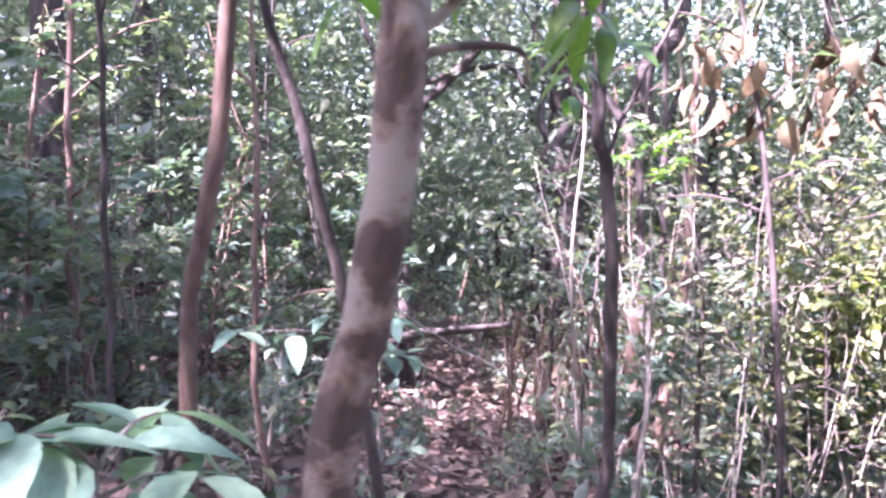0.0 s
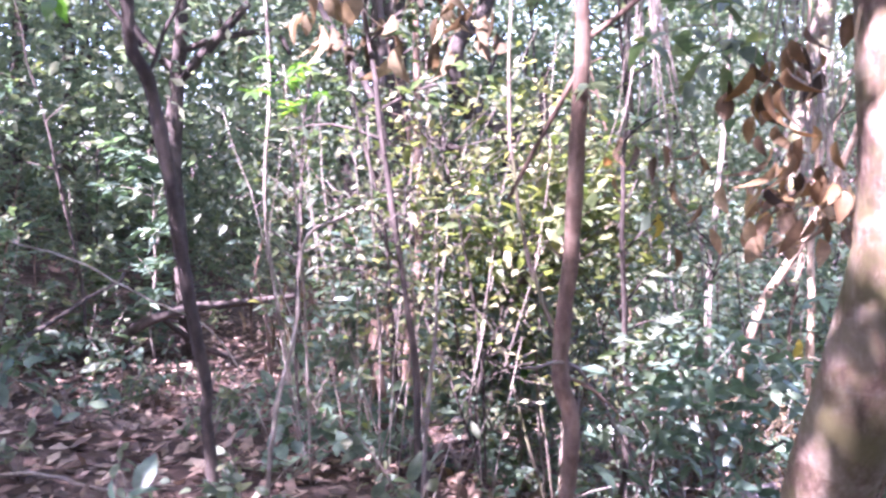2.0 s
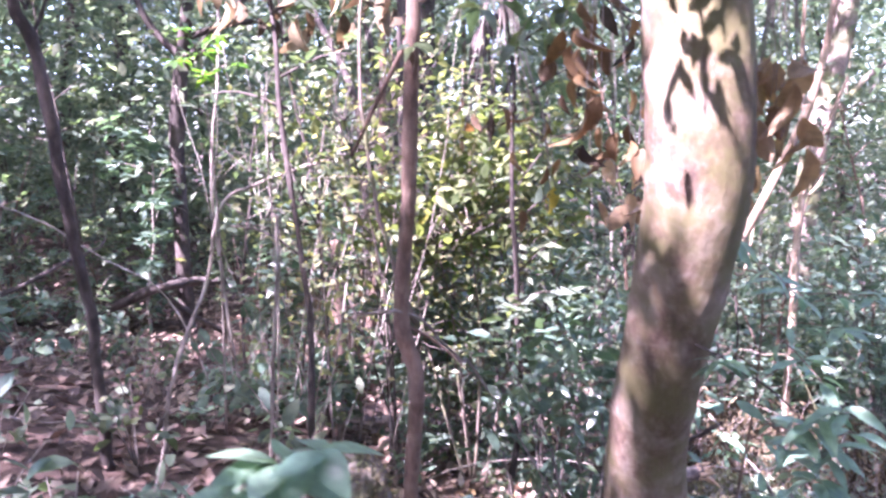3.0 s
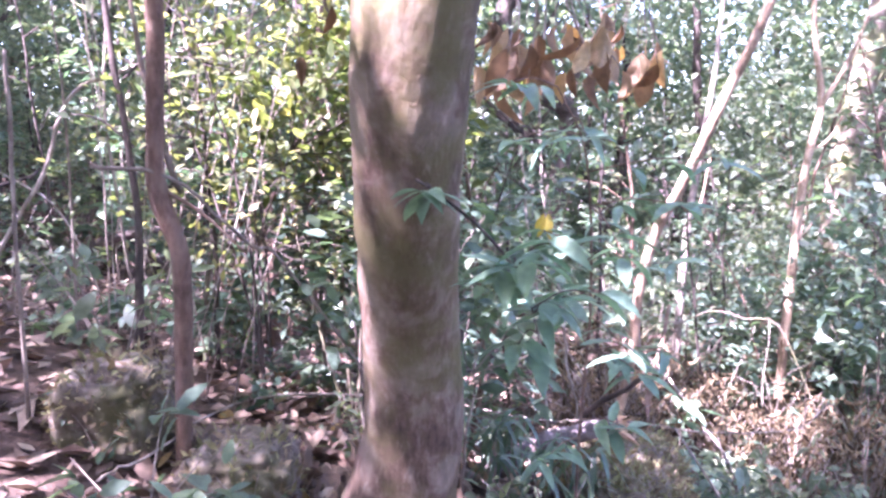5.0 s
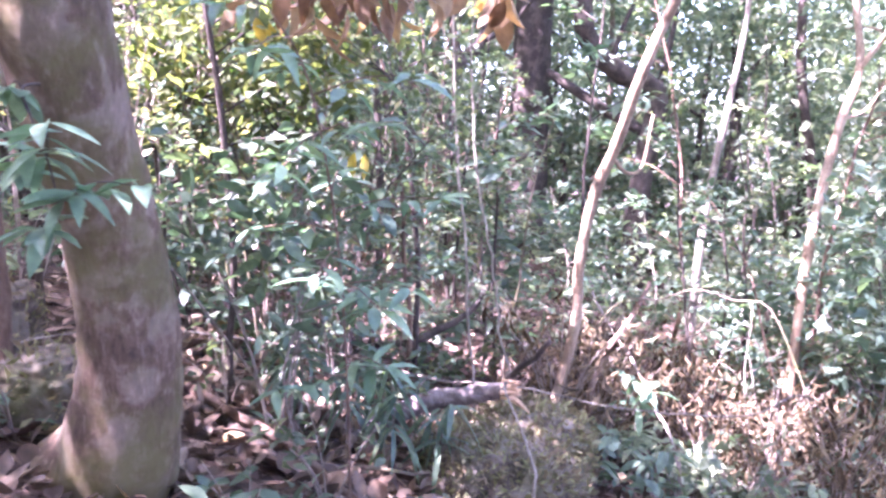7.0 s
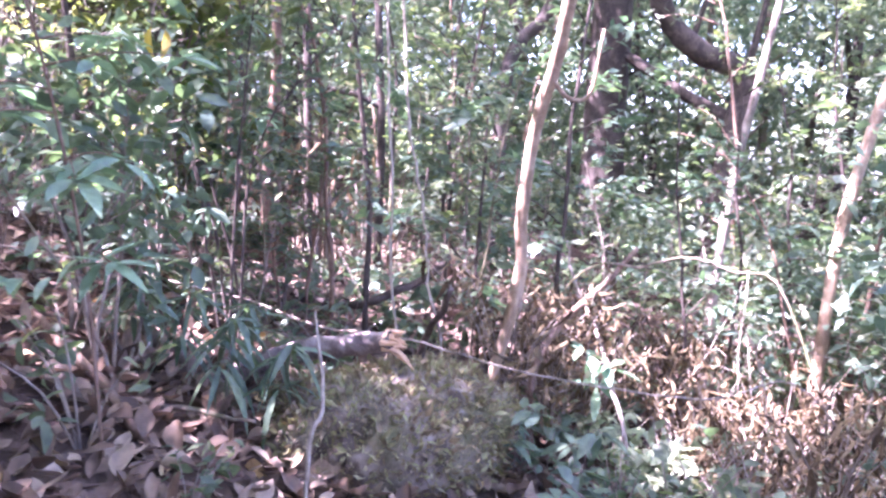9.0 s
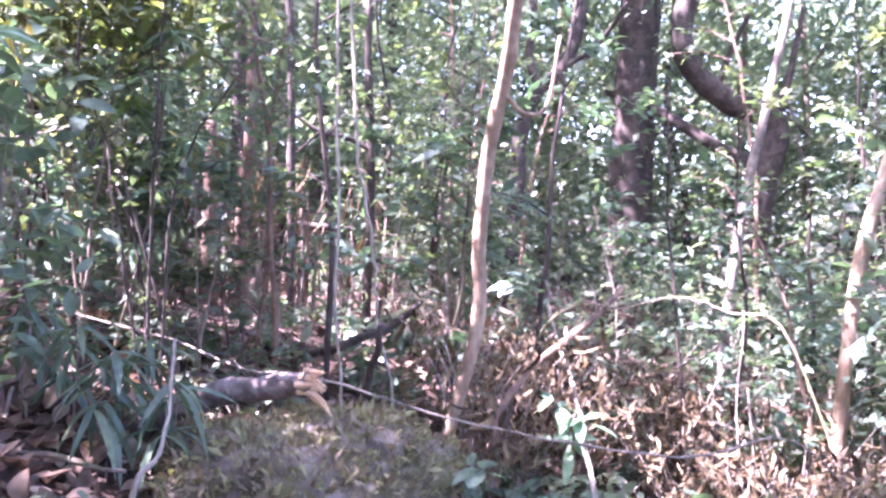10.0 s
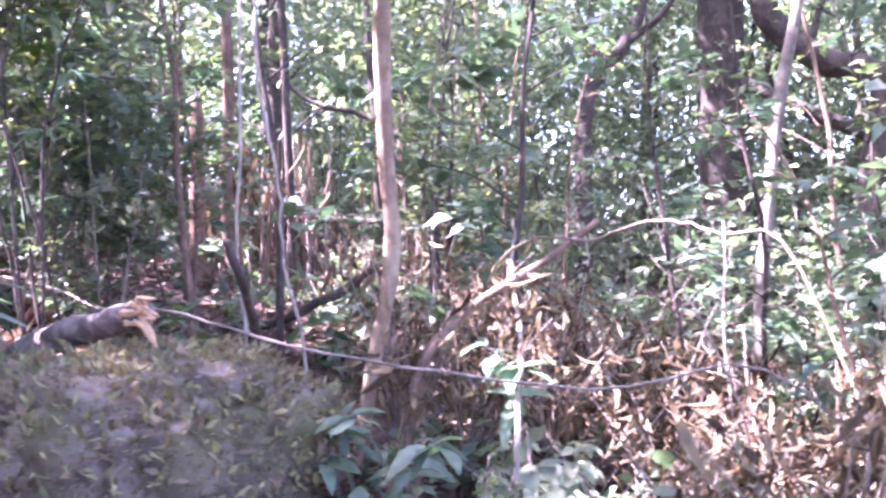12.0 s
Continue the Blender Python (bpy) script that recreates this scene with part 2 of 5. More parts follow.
def leaf_mesh(name, base, along, normal, length, width, mat, fine=1, fold=0.25, droop=0.25, rnd=None):
    """Many leaves as one mesh: each a folded, drooping blade with a midrib and a point."""
    n = len(base)
    rnd = rnd or rng
    d = unit(np.asarray(along, float))
    s = unit(np.cross(d, normal))
    u = np.cross(s, d)
    L, W = np.broadcast_to(length, n)[:, None], np.broadcast_to(width, n)[:, None]
    curl = droop * rnd.uniform(0.2, 1.8, (n, 1))
    lift = fold * rnd.uniform(0.1, 1.6, (n, 1))
    stations = SHAPES[fine]
    k = 2 + 3 * len(stations)
    V = np.empty((n, k, 3))
    V[:, 0] = base
    for j, (t, w) in enumerate(stations):
        mid = base + d * t * L - u * curl * t * t * L
        V[:, 1 + 3 * j] = mid - s * w * W + u * lift * w * W
        V[:, 2 + 3 * j] = mid
        V[:, 3 + 3 * j] = mid + s * w * W + u * lift * w * W
    V[:, k - 1] = base + d * L - u * curl * L
    f = [(0, 2, 1), (0, 3, 2)]
    for j in range(len(stations) - 1):
        a = 1 + 3 * j
        f += [(a, a + 1, a + 4), (a, a + 4, a + 3), (a + 1, a + 2, a + 5), (a + 1, a + 5, a + 4)]
    a = k - 4
    f += [(a, a + 1, k - 1), (a + 1, a + 2, k - 1)]
    F = (np.array(f)[None] + (np.arange(n) * k)[:, None, None]).reshape(-1, 3)
    me = bpy.data.meshes.new(name)
    me.vertices.add(n * k)
    me.vertices.foreach_set("co", V.reshape(-1).astype(np.float32))
    me.loops.add(len(F) * 3)
    me.loops.foreach_set("vertex_index", F.reshape(-1).astype(np.int32))
    me.polygons.add(len(F))
    me.polygons.foreach_set("loop_start", np.arange(0, len(F) * 3, 3, dtype=np.int32))
    me.polygons.foreach_set("loop_total", np.full(len(F), 3, dtype=np.int32))
    me.polygons.foreach_set("use_smooth", np.ones(len(F), dtype=bool))
    me.materials.append(mat)
    me.update(calc_edges=True)
    return me


def leaf_parts(parent, base, along, normal, length, width, mat, fine, fold, droop, rnd, name="leaf"):
    """Large leaves, each a part of its own."""
    for i in range(len(base)):
        me = leaf_mesh(name, np.zeros((1, 3)), along[i:i + 1], normal[i:i + 1], length[i:i + 1], width[i:i + 1], mat, fine, fold, droop, rnd)
        part(name, me, parent).location = base[i]


def random_dirs(n, up=0.0, rnd=None):
    rnd = rnd or rng
    v = rnd.normal(size=(n, 3))
    v[:, 2] = v[:, 2] * 0.6 + up
    return unit(v)


def leaf_normals(n, tilt=0.4, rnd=None):
    rnd = rnd or rng
    v = rnd.normal(0, tilt, (n, 3))
    v[:, 2] += 1
    return unit(v)


# ---- ground ----
ANCHORS = [(0.1, 0, 0.36), (1.2, -0.2, 0.10), (2.34, -0.5, -0.25), (3.3, -0.1, -0.62), (4.3, 0, -0.80), (5.1, 0.7, -1.15), (5.55, 1.4, -1.42),
           (5.9, 2.1, -1.72), (2.1, 2.4, -0.34), (2.9, 1.9, -0.58), (2.0, 5.2, -0.75), (3.9, 3.4, -1.12), (4.7, 4.6, -1.52), (0, 7, -0.62),
           (1.2, 8, -0.85), (5, 14, -1.9), (3, 13, -1.5), (-4, 8, -0.1), (9, 6, -2.3), (-3, 0, 1.0), (12, -2, -2.2), (5.6, 4.6, -1.75), (0.2, 2.4, 0.1)]
AN = np.array(ANCHORS)
PLANE = np.linalg.lstsq(np.c_[AN[:, :2], np.ones(len(AN))], AN[:, 2], rcond=None)[0]
REST = AN[:, 2] - np.c_[AN[:, :2], np.ones(len(AN))] @ PLANE


def ground_z(x, y):
    """The forest floor's height: a falling slope, eased to the places where it is known, level far off."""
    x, y = np.asarray(x, float), np.asarray(y, float)
    cx, cy = 25 * np.tanh(x / 25), 25 * np.tanh(y / 25)
    z = PLANE[0] * cx + PLANE[1] * cy + PLANE[2]
    w = np.exp(-((x[..., None] - AN[:, 0]) ** 2 + (y[..., None] - AN[:, 1]) ** 2) / 1.6) + 1e-9
    z = z + (w * REST).sum(-1) / np.maximum(w.sum(-1), 0.25)
    return z + 0.03 * np.sin(2.1 * x + 0.7 * y) * np.sin(1.7 * y - 0.4 * x) + 0.015 * np.sin(5.3 * x) * np.cos(4.7 * y)


def build_ground():
    def axis(lo, hi, step):
        a = np.arange(lo, hi, step)
        out = np.geomspace(1, 400, 16)
        return np.r_[lo - out[::-1], a, hi - step + out]
    xs, ys = axis(-6, 12, 0.12), axis(-3, 14, 0.12)
    X, Y = np.meshgrid(xs, ys)
    V = np.stack([X, Y, ground_z(X, Y)], -1).reshape(-1, 3)
    nx = len(xs)
    F = [(j * nx + i, j * nx + i + 1, (j + 1) * nx + i + 1, (j + 1) * nx + i) for j in range(len(ys) - 1) for i in range(nx - 1)]
    tagged(new("ground", mesh_of("ground", V, F, FLOOR, True)), "sloping forest floor of brown soil under leaf litter", "ground", kind="structure")


build_ground()


def gz(x, y):
    return float(ground_z(x, y))


def on_ground(x, y):
    return (x, y, gz(x, y))


def litter():
    n = 30000
    x = rng.uniform(-5, 10, n)
    y = rng.uniform(-1.5, 10, n)
    z = ground_z(x, y) + rng.uniform(0.004, 0.035, n)
    d = random_dirs(n)
    d[:, 2] *= 0.35
    L = rng.uniform(0.05, 0.13, n)
    me = leaf_mesh("leaf_litter", np.stack([x, y, z], -1), d, leaf_normals(n, 0.28), L, L * rng.uniform(0.4, 0.65, n), LITTER, 1, 0.5, -0.15)
    tagged(new("leaf_litter", me), "dead brown and tan leaves strewn over the forest floor", "leaf litter", kind="stuff")


litter()


def broad_litter():
    """Larger curled dead leaves on the slope beside the log and the path."""
    n = 3400
    x, y = rng.uniform(2.0, 5.2, n), rng.uniform(1.0, 4.2, n)
    d = random_dirs(n)
    d[:, 2] *= 0.5
    L = rng.uniform(0.05, 0.125, n)
    me = leaf_mesh("broad_litter", np.stack([x, y, ground_z(x, y) + rng.uniform(0.01, 0.05, n)], -1), d, leaf_normals(n, 0.4), L, L * rng.uniform(0.35, 0.7, n), LITTER_PALE, 3, 0.9, -0.35)
    tagged(new("broad_litter", me), "large curled pinkish-tan dead leaves on the slope", "leaf litter", kind="stuff")


broad_litter()


# breaks in the leaves overhead that let the sun down: a place that it reaches, and their radius
GAPS = [((2.1, 3.4, 1.2), 0.75), ((2.84, 1.5, 1.36), 0.27), ((4.8, 4.4, -1.0), 0.3), ((4.4, 4.7, -0.6), 0.25), ((5.2, 5.0, -0.6), 0.3), ((5.9, 5.5, 0.2), 1.1), ((2.8, 2.95, 0.4), 0.3), ((2.3, 5.0, -0.5), 0.4), ((1.65, 3.1, 2.0), 0.5),
        ((4.3, 4.0, 0.5), 0.5), ((2.75, 3.4, 1.0), 0.32), ((2.6, 3.8, 0.65), 0.3), ((0.5, 7.0, 1.2), 1.3), ((-0.6, 6.2, 1.9), 0.8), ((6.0, 8.0, 0.5), 3.0), ((2.6, 6.0, 0.5), 1.0), ((-0.8, 5.5, 0.8), 0.7)]


def in_gap(p):
    """Whether places lie in one of those breaks."""
    s = np.array(SUN_DIR)
    hit = np.zeros(len(p), bool)
    edge = 0.75 + 0.5 * np.random.default_rng(3).random(len(p))
    share = np.random.default_rng(4).random(len(p))
    for c, rad in GAPS:
        v = p - np.array(c)
        along = v @ s
        off = np.linalg.norm(v - along[:, None] * s, axis=1)
        inside = (off < rad * edge) & (along > 1.2)
        if rad > 0.9:                                # wide breaks keep a third of their leaves
            inside &= share < 0.55
        hit |= inside
    return hit


# ---- trees and stems that the path passes ----
def stem_tree(name, points, radii, bark, label, category="tree", group="", sides=10, branches=(), foliage=None, lump=0.05, wander=0.0, seed=1):
    """A tree or sapling: a trunk that reaches the floor, branches, and, if given, a crown of leaves."""
    p = [list(q) for q in points]
    foot = Vector((p[0][0], p[0][1], gz(p[0][0], p[0][1]) - 0.04))
    if p[0][2] > foot.z:
        p = [list(foot)] + p
    else:
        p[0][2] = foot.z
    e = thing(name, foot, label, category, group)
    rel = np.array(p) - np.array(foot)
    v, f = tube(rel, radii, sides, lump, 6, wander, seed)
    part("trunk", mesh_of("trunk", v, f, bark, True), e)
    for i, (bp, br) in enumerate(branches):
        v, f = tube(np.array(bp, float) - np.array(foot), br, 7, lump, 5, wander * 0.6, seed + i + 3)
        part("branch", mesh_of("branch", v, f, bark, True), e)
    if foliage:
        base, along, norm, L, W, mat, fine = foliage
        part("crown", leaf_mesh("crown", base - np.array(foot), along, norm, L, W, mat, fine), e)
    return e


def cloud(center, spread, n, size, mat, fine=1, ratio=0.45, up=0.0, clumps=0, tilt=0.6):
    """Leaves in clumps inside an uneven volume, for a crown."""
    c, s = np.array(center, float), np.array(spread, float)
    if clumps:
        hub = c + unit(rng.normal(size=(clumps, 3))) * rng.uniform(0.2, 1.0, (clumps, 1)) ** 0.5 * s
        base = hub[rng.integers(0, clumps, n)] + rng.normal(0, 0.22, (n, 3)) * s.mean()
    else:
        base = c + unit(rng.normal(size=(n, 3))) * rng.uniform(0, 1, (n, 1)) ** 0.45 * s
    base = base[~(in_gap(base) & (base[:, 2] > 1.9))]
    n = len(base)
    L = rng.uniform(0.6, 1.3, n) * size
    return base, random_dirs(n, up), leaf_normals(n, tilt), L, L * ratio, mat, fine


# the mottled pale sapling beside the start
stem_tree("mottled_sapling", [(-0.12, 0.75, 0.35), (0.01, 0.725, 1.38), (0.055, 0.71, 1.58), (0.09, 0.705, 1.80), (0.12, 0.72, 2.3), (0.2, 0.8, 3.4)],
          [0.0306, 0.0261, 0.0243, 0.0225, 0.0198, 0.0108], BARK_WHITE, "slender sapling with mottled pale and brown bark", sides=14,
          branches=[([(0.085, 0.715, 1.83), (0.14, 0.735, 1.87), (0.19, 0.75, 1.95), (0.26, 0.8, 2.2)], [0.007, 0.005, 0.003]),
                    ([(0.085, 0.715, 1.80), (0.13, 0.75, 1.83), (0.21, 0.80, 1.835), (0.22, 0.80, 1.80)], [0.005, 0.004, 0.002])],
          foliage=cloud((0.25, 0.9, 3.3), (0.7, 0.6, 0.5), 220, 0.11, LEAF, 2))
stem_tree("red_brown_sapling", [(-0.30, 1.26, 0.3), (-0.275, 1.25, 1.35), (-0.225, 1.21, 1.62), (-0.18, 1.18, 1.82), (-0.14, 1.15, 2.3), (-0.2, 1.2, 3.2)],
          [0.018, 0.0155, 0.0145, 0.014, 0.012, 0.007], BARK_RED, "thin red-brown sapling with smooth bark", sides=10,
          foliage=cloud((-0.2, 1.3, 3.2), (0.6, 0.6, 0.5), 200, 0.11, LEAF, 2))
stem_tree("curved_dark_sapling", [(0.12, 1.5, 0.3), (0.06, 1.48, 0.85), (-0.03, 1.43, 1.47), (-0.06, 1.4, 1.62), (-0.09, 1.37, 1.79), (-0.16, 1.35, 2.1), (-0.2, 1.4, 2.9)],
          [0.014, 0.013, 0.012, 0.012, 0.011, 0.009, 0.005], BARK_DARK, "thin curved dark sapling", sides=8,
          foliage=cloud((-0.2, 1.6, 2.9), (0.5, 0.5, 0.4), 120, 0.11, LEAF, 2))
stem_tree("dark_pole_sapling", [(0.86, 2.66, 0.0), (0.83, 2.62, 0.55), (0.79, 2.5, 1.1), (0.75, 2.43, 1.63), (0.70, 2.38, 2.05), (0.78, 2.4, 3.6)],
          [0.028, 0.024, 0.022, 0.024, 0.02, 0.01], BARK_DARK, "dark bent pole sapling with a split pale edge", sides=9, lump=0.09, wander=0.006,
          branches=[([(0.75, 2.43, 1.66), (0.84, 2.46, 1.9), (1.05, 2.6, 2.25), (1.2, 2.8, 2.6)], [0.008, 0.006, 0.004]),
                    ([(0.74, 2.42, 1.78), (0.62, 2.45, 1.95), (0.45, 2.5, 2.25)], [0.006, 0.005, 0.003])],
          foliage=cloud((0.9, 2.6, 3.4), (0.9, 0.8, 0.6), 420, 0.10, LEAF, 2))
stem_tree("red_brown_pole_sapling", [(2.09, 2.27, -0.3), (2.11, 2.25, 0.05), (2.125, 2.20, 0.42), (2.07, 2.17, 0.66), (2.1, 2.13, 1.1), (2.11, 2.10, 1.5), (2.12, 2.08, 1.8), (2.1, 2.1, 2.6), (2.2, 2.2, 3.6)],
          [0.034, 0.029, 0.029, 0.031, 0.028, 0.027, 0.025, 0.02, 0.01], BARK_RED, "knotty red-brown pole sapling with a dark scar at its kink", sides=12, lump=0.07,
          branches=[([(2.12, 2.09, 1.68), (2.0, 2.15, 1.45), (1.9, 2.2, 1.25)], [0.010, 0.009, 0.007]),
                    ([(2.07, 2.17, 0.64), (2.2, 2.19, 0.56), (2.34, 2.22, 0.42)], [0.008, 0.006, 0.003]),
                    ([(2.12, 2.08, 1.75), (2.3, 2.06, 1.88), (2.6, 2.1, 2.15)], [0.012, 0.009, 0.005])],
          foliage=cloud((2.1, 2.2, 3.6), (1.0, 0.9, 0.6), 420, 0.11, LEAF, 2))
# the large leaning tree
leaning = stem_tree("leaning_tree", [(2.70, 1.98, -0.66), (2.81, 1.93, -0.42), (2.895, 1.89, -0.08), (2.89, 1.84, 0.28), (2.885, 1.72, 0.62), (2.895, 1.62, 0.94), (2.91, 1.58, 1.2), (2.89, 1.57, 1.5), (2.86, 1.64, 2.1), (2.8, 1.9, 3.2), (2.7, 2.1, 4.6)],
          [0.24, 0.185, 0.145, 0.134, 0.134, 0.143, 0.152, 0.153, 0.143, 0.11, 0.09], BARK_BIG, "stout grey-brown tree trunk that bends and leans, lichen-patched", sides=28, lump=0.018,
          branches=[([(2.95, 1.98, 2.9), (3.3, 2.2, 3.5), (3.9, 2.5, 4.2)], [0.06, 0.045, 0.02]), ([(2.9, 2.0, 3.2), (2.4, 2.2, 3.9), (1.8, 2.6, 4.5)], [0.06, 0.04, 0.02])],
          foliage=cloud((2.6, 2.6, 4.7), (1.3, 1.2, 0.7), 600, 0.13, LEAF, 1, clumps=14))
# unseen leafy bough, added on the sun's line to shade the upper trunk
for c_, s_, n_ in (((1.93, 0.80, 3.80), (0.52, 0.52, 0.28), 620),):
    o_ = np.array(leaning.location)
    v, f = tube(np.array([(2.9, 1.75, 2.45), ((2.9 + c_[0]) / 2, 1.3, (2.6 + c_[2]) / 2), c_]) - o_, [0.035, 0.022, 0.008], 7, 0.06, 5, 0.006, 8)
    part("branch", mesh_of("branch", v, f, BARK_BIG, True), leaning)
    q = np.array(c_) + unit(rng.normal(size=(n_, 3))) * rng.uniform(0, 1, (n_, 1)) ** 0.45 * np.array(s_)
    q = q[~in_gap(q)]
    part("crown", leaf_mesh("crown", q - o_, random_dirs(len(q)), leaf_normals(len(q)), 0.12, 0.055, LEAF, 2), leaning)
# unseen leafy twig from its crown, added sunward to shadow the bare bark
twig_line = [(2.9, 1.68, 2.28), (2.72, 1.42, 2.38), (2.54, 1.2, 2.30), (2.46, 1.1, 2.08)]
o_ = np.array(leaning.location)
v, f = tube(np.array(twig_line) - o_, [0.016, 0.009, 0.006, 0.003], 6, 0.05, 5, 0.004, 12)
part("branch", mesh_of("branch", v, f, BARK_BIG, True), leaning)
rt = np.random.default_rng(21)
q = spline(np.array(twig_line[1:]) - o_, 6)[rt.integers(2, 12, 44)] + rt.normal(0, 1, (44, 3)) * (0.08, 0.08, 0.07)
leaf_parts(leaning, q, rt.normal(0, 0.5, (44, 3)) + (0, 0, -0.7), unit(rt.normal(0, 0.5, (44, 3)) + np.array(SUN_DIR)), rt.uniform(0.06, 0.1, 44), rt.uniform(0.022, 0.036, 44), LEAF, 3, 0.3, 0.3, rt)
# the pale sapling by the dry brush, and others beyond it
stem_tree("pale_sapling", [(3.97, 4.2, -1.4), (4.03, 4.19, -0.97), (4.14, 4.22, -0.46), (4.15, 4.19, -0.1), (4.21, 4.11, 0.3), (4.32, 4.0, 0.6), (4.44, 3.85, 1.0), (4.7, 3.8, 1.7), (4.9, 3.9, 2.8)],
          [0.032, 0.028, 0.030, 0.030, 0.031, 0.030, 0.028, 0.023, 0.012], BARK_PALE, "pale tan sapling, kinked and leaning", sides=12, lump=0.06,
          branches=[([(4.3, 4.02, 0.52), (4.38, 4.06, 0.44), (4.46, 4.1, 0.48), (4.5, 4.1, 0.75)], [0.012, 0.01, 0.006])],
          foliage=cloud((4.9, 4.0, 3.0), (0.8, 0.8, 0.5), 260, 0.10, LEAF, 1))
stem_tree("pale_forked_sapling", [(5.6, 5.4, -1.5), (5.66, 5.45, -0.24), (5.78, 5.65, 0.35), (5.9, 5.8, 0.8), (6.02, 5.92, 1.21), (5.95, 6.0, 1.9), (6.0, 6.1, 3.0)],
          [0.042, 0.036, 0.034, 0.032, 0.03, 0.022, 0.012], BARK_PALE, "pale forked sapling in sunlight", sides=9, lump=0.07,
          branches=[([(6.0, 5.9, 1.15), (6.2, 5.95, 1.45), (6.4, 6.0, 1.9)], [0.024, 0.02, 0.012]), ([(5.9, 5.8, 0.8), (6.1, 5.9, 0.9), (6.25, 5.9, 1.2)], [0.014, 0.01, 0.006])],
          foliage=cloud((6.1, 6.1, 2.9), (1.0, 0.9, 0.7), 320, 0.10, LEAF, 1))
stem_tree("grey_thin_sapling", [(4.98, 6.0, -1.6), (5.01, 6.05, -0.65), (5.08, 6.15, 0.2), (5.18, 6.22, 0.81), (5.3, 6.3, 1.7), (5.35, 6.3, 3.2)],
          [0.04, 0.036, 0.034, 0.03, 0.022, 0.01], TWIG, "thin grey sapling among undergrowth", sides=8, lump=0.07, foliage=cloud((5.35, 6.3, 3.0), (0.9, 0.8, 0.6), 300, 0.1, LEAF, 1))
stem_tree("brown_pole_sapling", [(1.95, 5.25, -0.8), (1.97, 5.22, -0.55), (1.98, 5.16, -0.1), (2.08, 5.12, 0.62), (2.1, 5.1, 1.5), (2.15, 5.2, 3.4)],
          [0.05, 0.045, 0.04, 0.036, 0.03, 0.012], BARK_RED, "brown pole sapling, darker at its foot", sides=9, lump=0.06, foliage=cloud((2.1, 5.2, 3.2), (0.9, 0.8, 0.6), 300, 0.1, LEAF, 1))
# the big trunk and the twisted tree far behind
stem_tree("big_dark_tree", [(2.95, 13.1, -1.5), (2.96, 13.05, 0.3), (2.96, 13.03, 2.0), (3.0, 13.0, 4.0), (3.1, 13.1, 7.5)], [0.42, 0.34, 0.32, 0.3, 0.2], BARK_DARK, "tall straight dark-barked tree", sides=14, lump=0.04,
          foliage=cloud((3.1, 13.0, 7.4), (3.0, 2.6, 1.4), 700, 0.2, LEAF_HAZY, 1, clumps=20))
stem_tree("twisted_tree", [(4.75, 12.3, -1.7), (4.85, 12.3, -0.15), (4.95, 12.3, 0.7), (5.05, 12.3, 1.3), (4.9, 12.2, 1.55), (4.45, 12.0, 1.72), (4.05, 11.8, 2.05), (3.87, 11.6, 2.4), (3.9, 11.6, 3.0), (4.4, 11.6, 3.6), (4.6, 11.7, 5.0)],
          [0.2, 0.17, 0.16, 0.17, 0.165, 0.16, 0.155, 0.15, 0.14, 0.12, 0.08], BARK_DARK, "dark twisted tree with an S-shaped trunk", sides=12, lump=0.05,
          branches=[([(4.85, 12.35, 0.85), (4.3, 12.6, 1.15), (3.6, 12.8, 1.6), (3.2, 12.95, 1.85), (2.5, 13.0, 2.1)], [0.1, 0.09, 0.08, 0.05]),
                    ([(5.0, 12.3, 1.35), (5.15, 12.3, 2.0), (5.3, 12.3, 3.0)], [0.06, 0.05, 0.03]),
                    ([(4.3, 11.9, 1.85), (4.45, 11.9, 2.4), (4.8, 12.0, 3.2)], [0.05, 0.04, 0.02])],
          foliage=cloud((4.6, 11.8, 5.4), (2.2, 1.8, 1.0), 900, 0.18, LEAF_HAZY, 1, clumps=14))


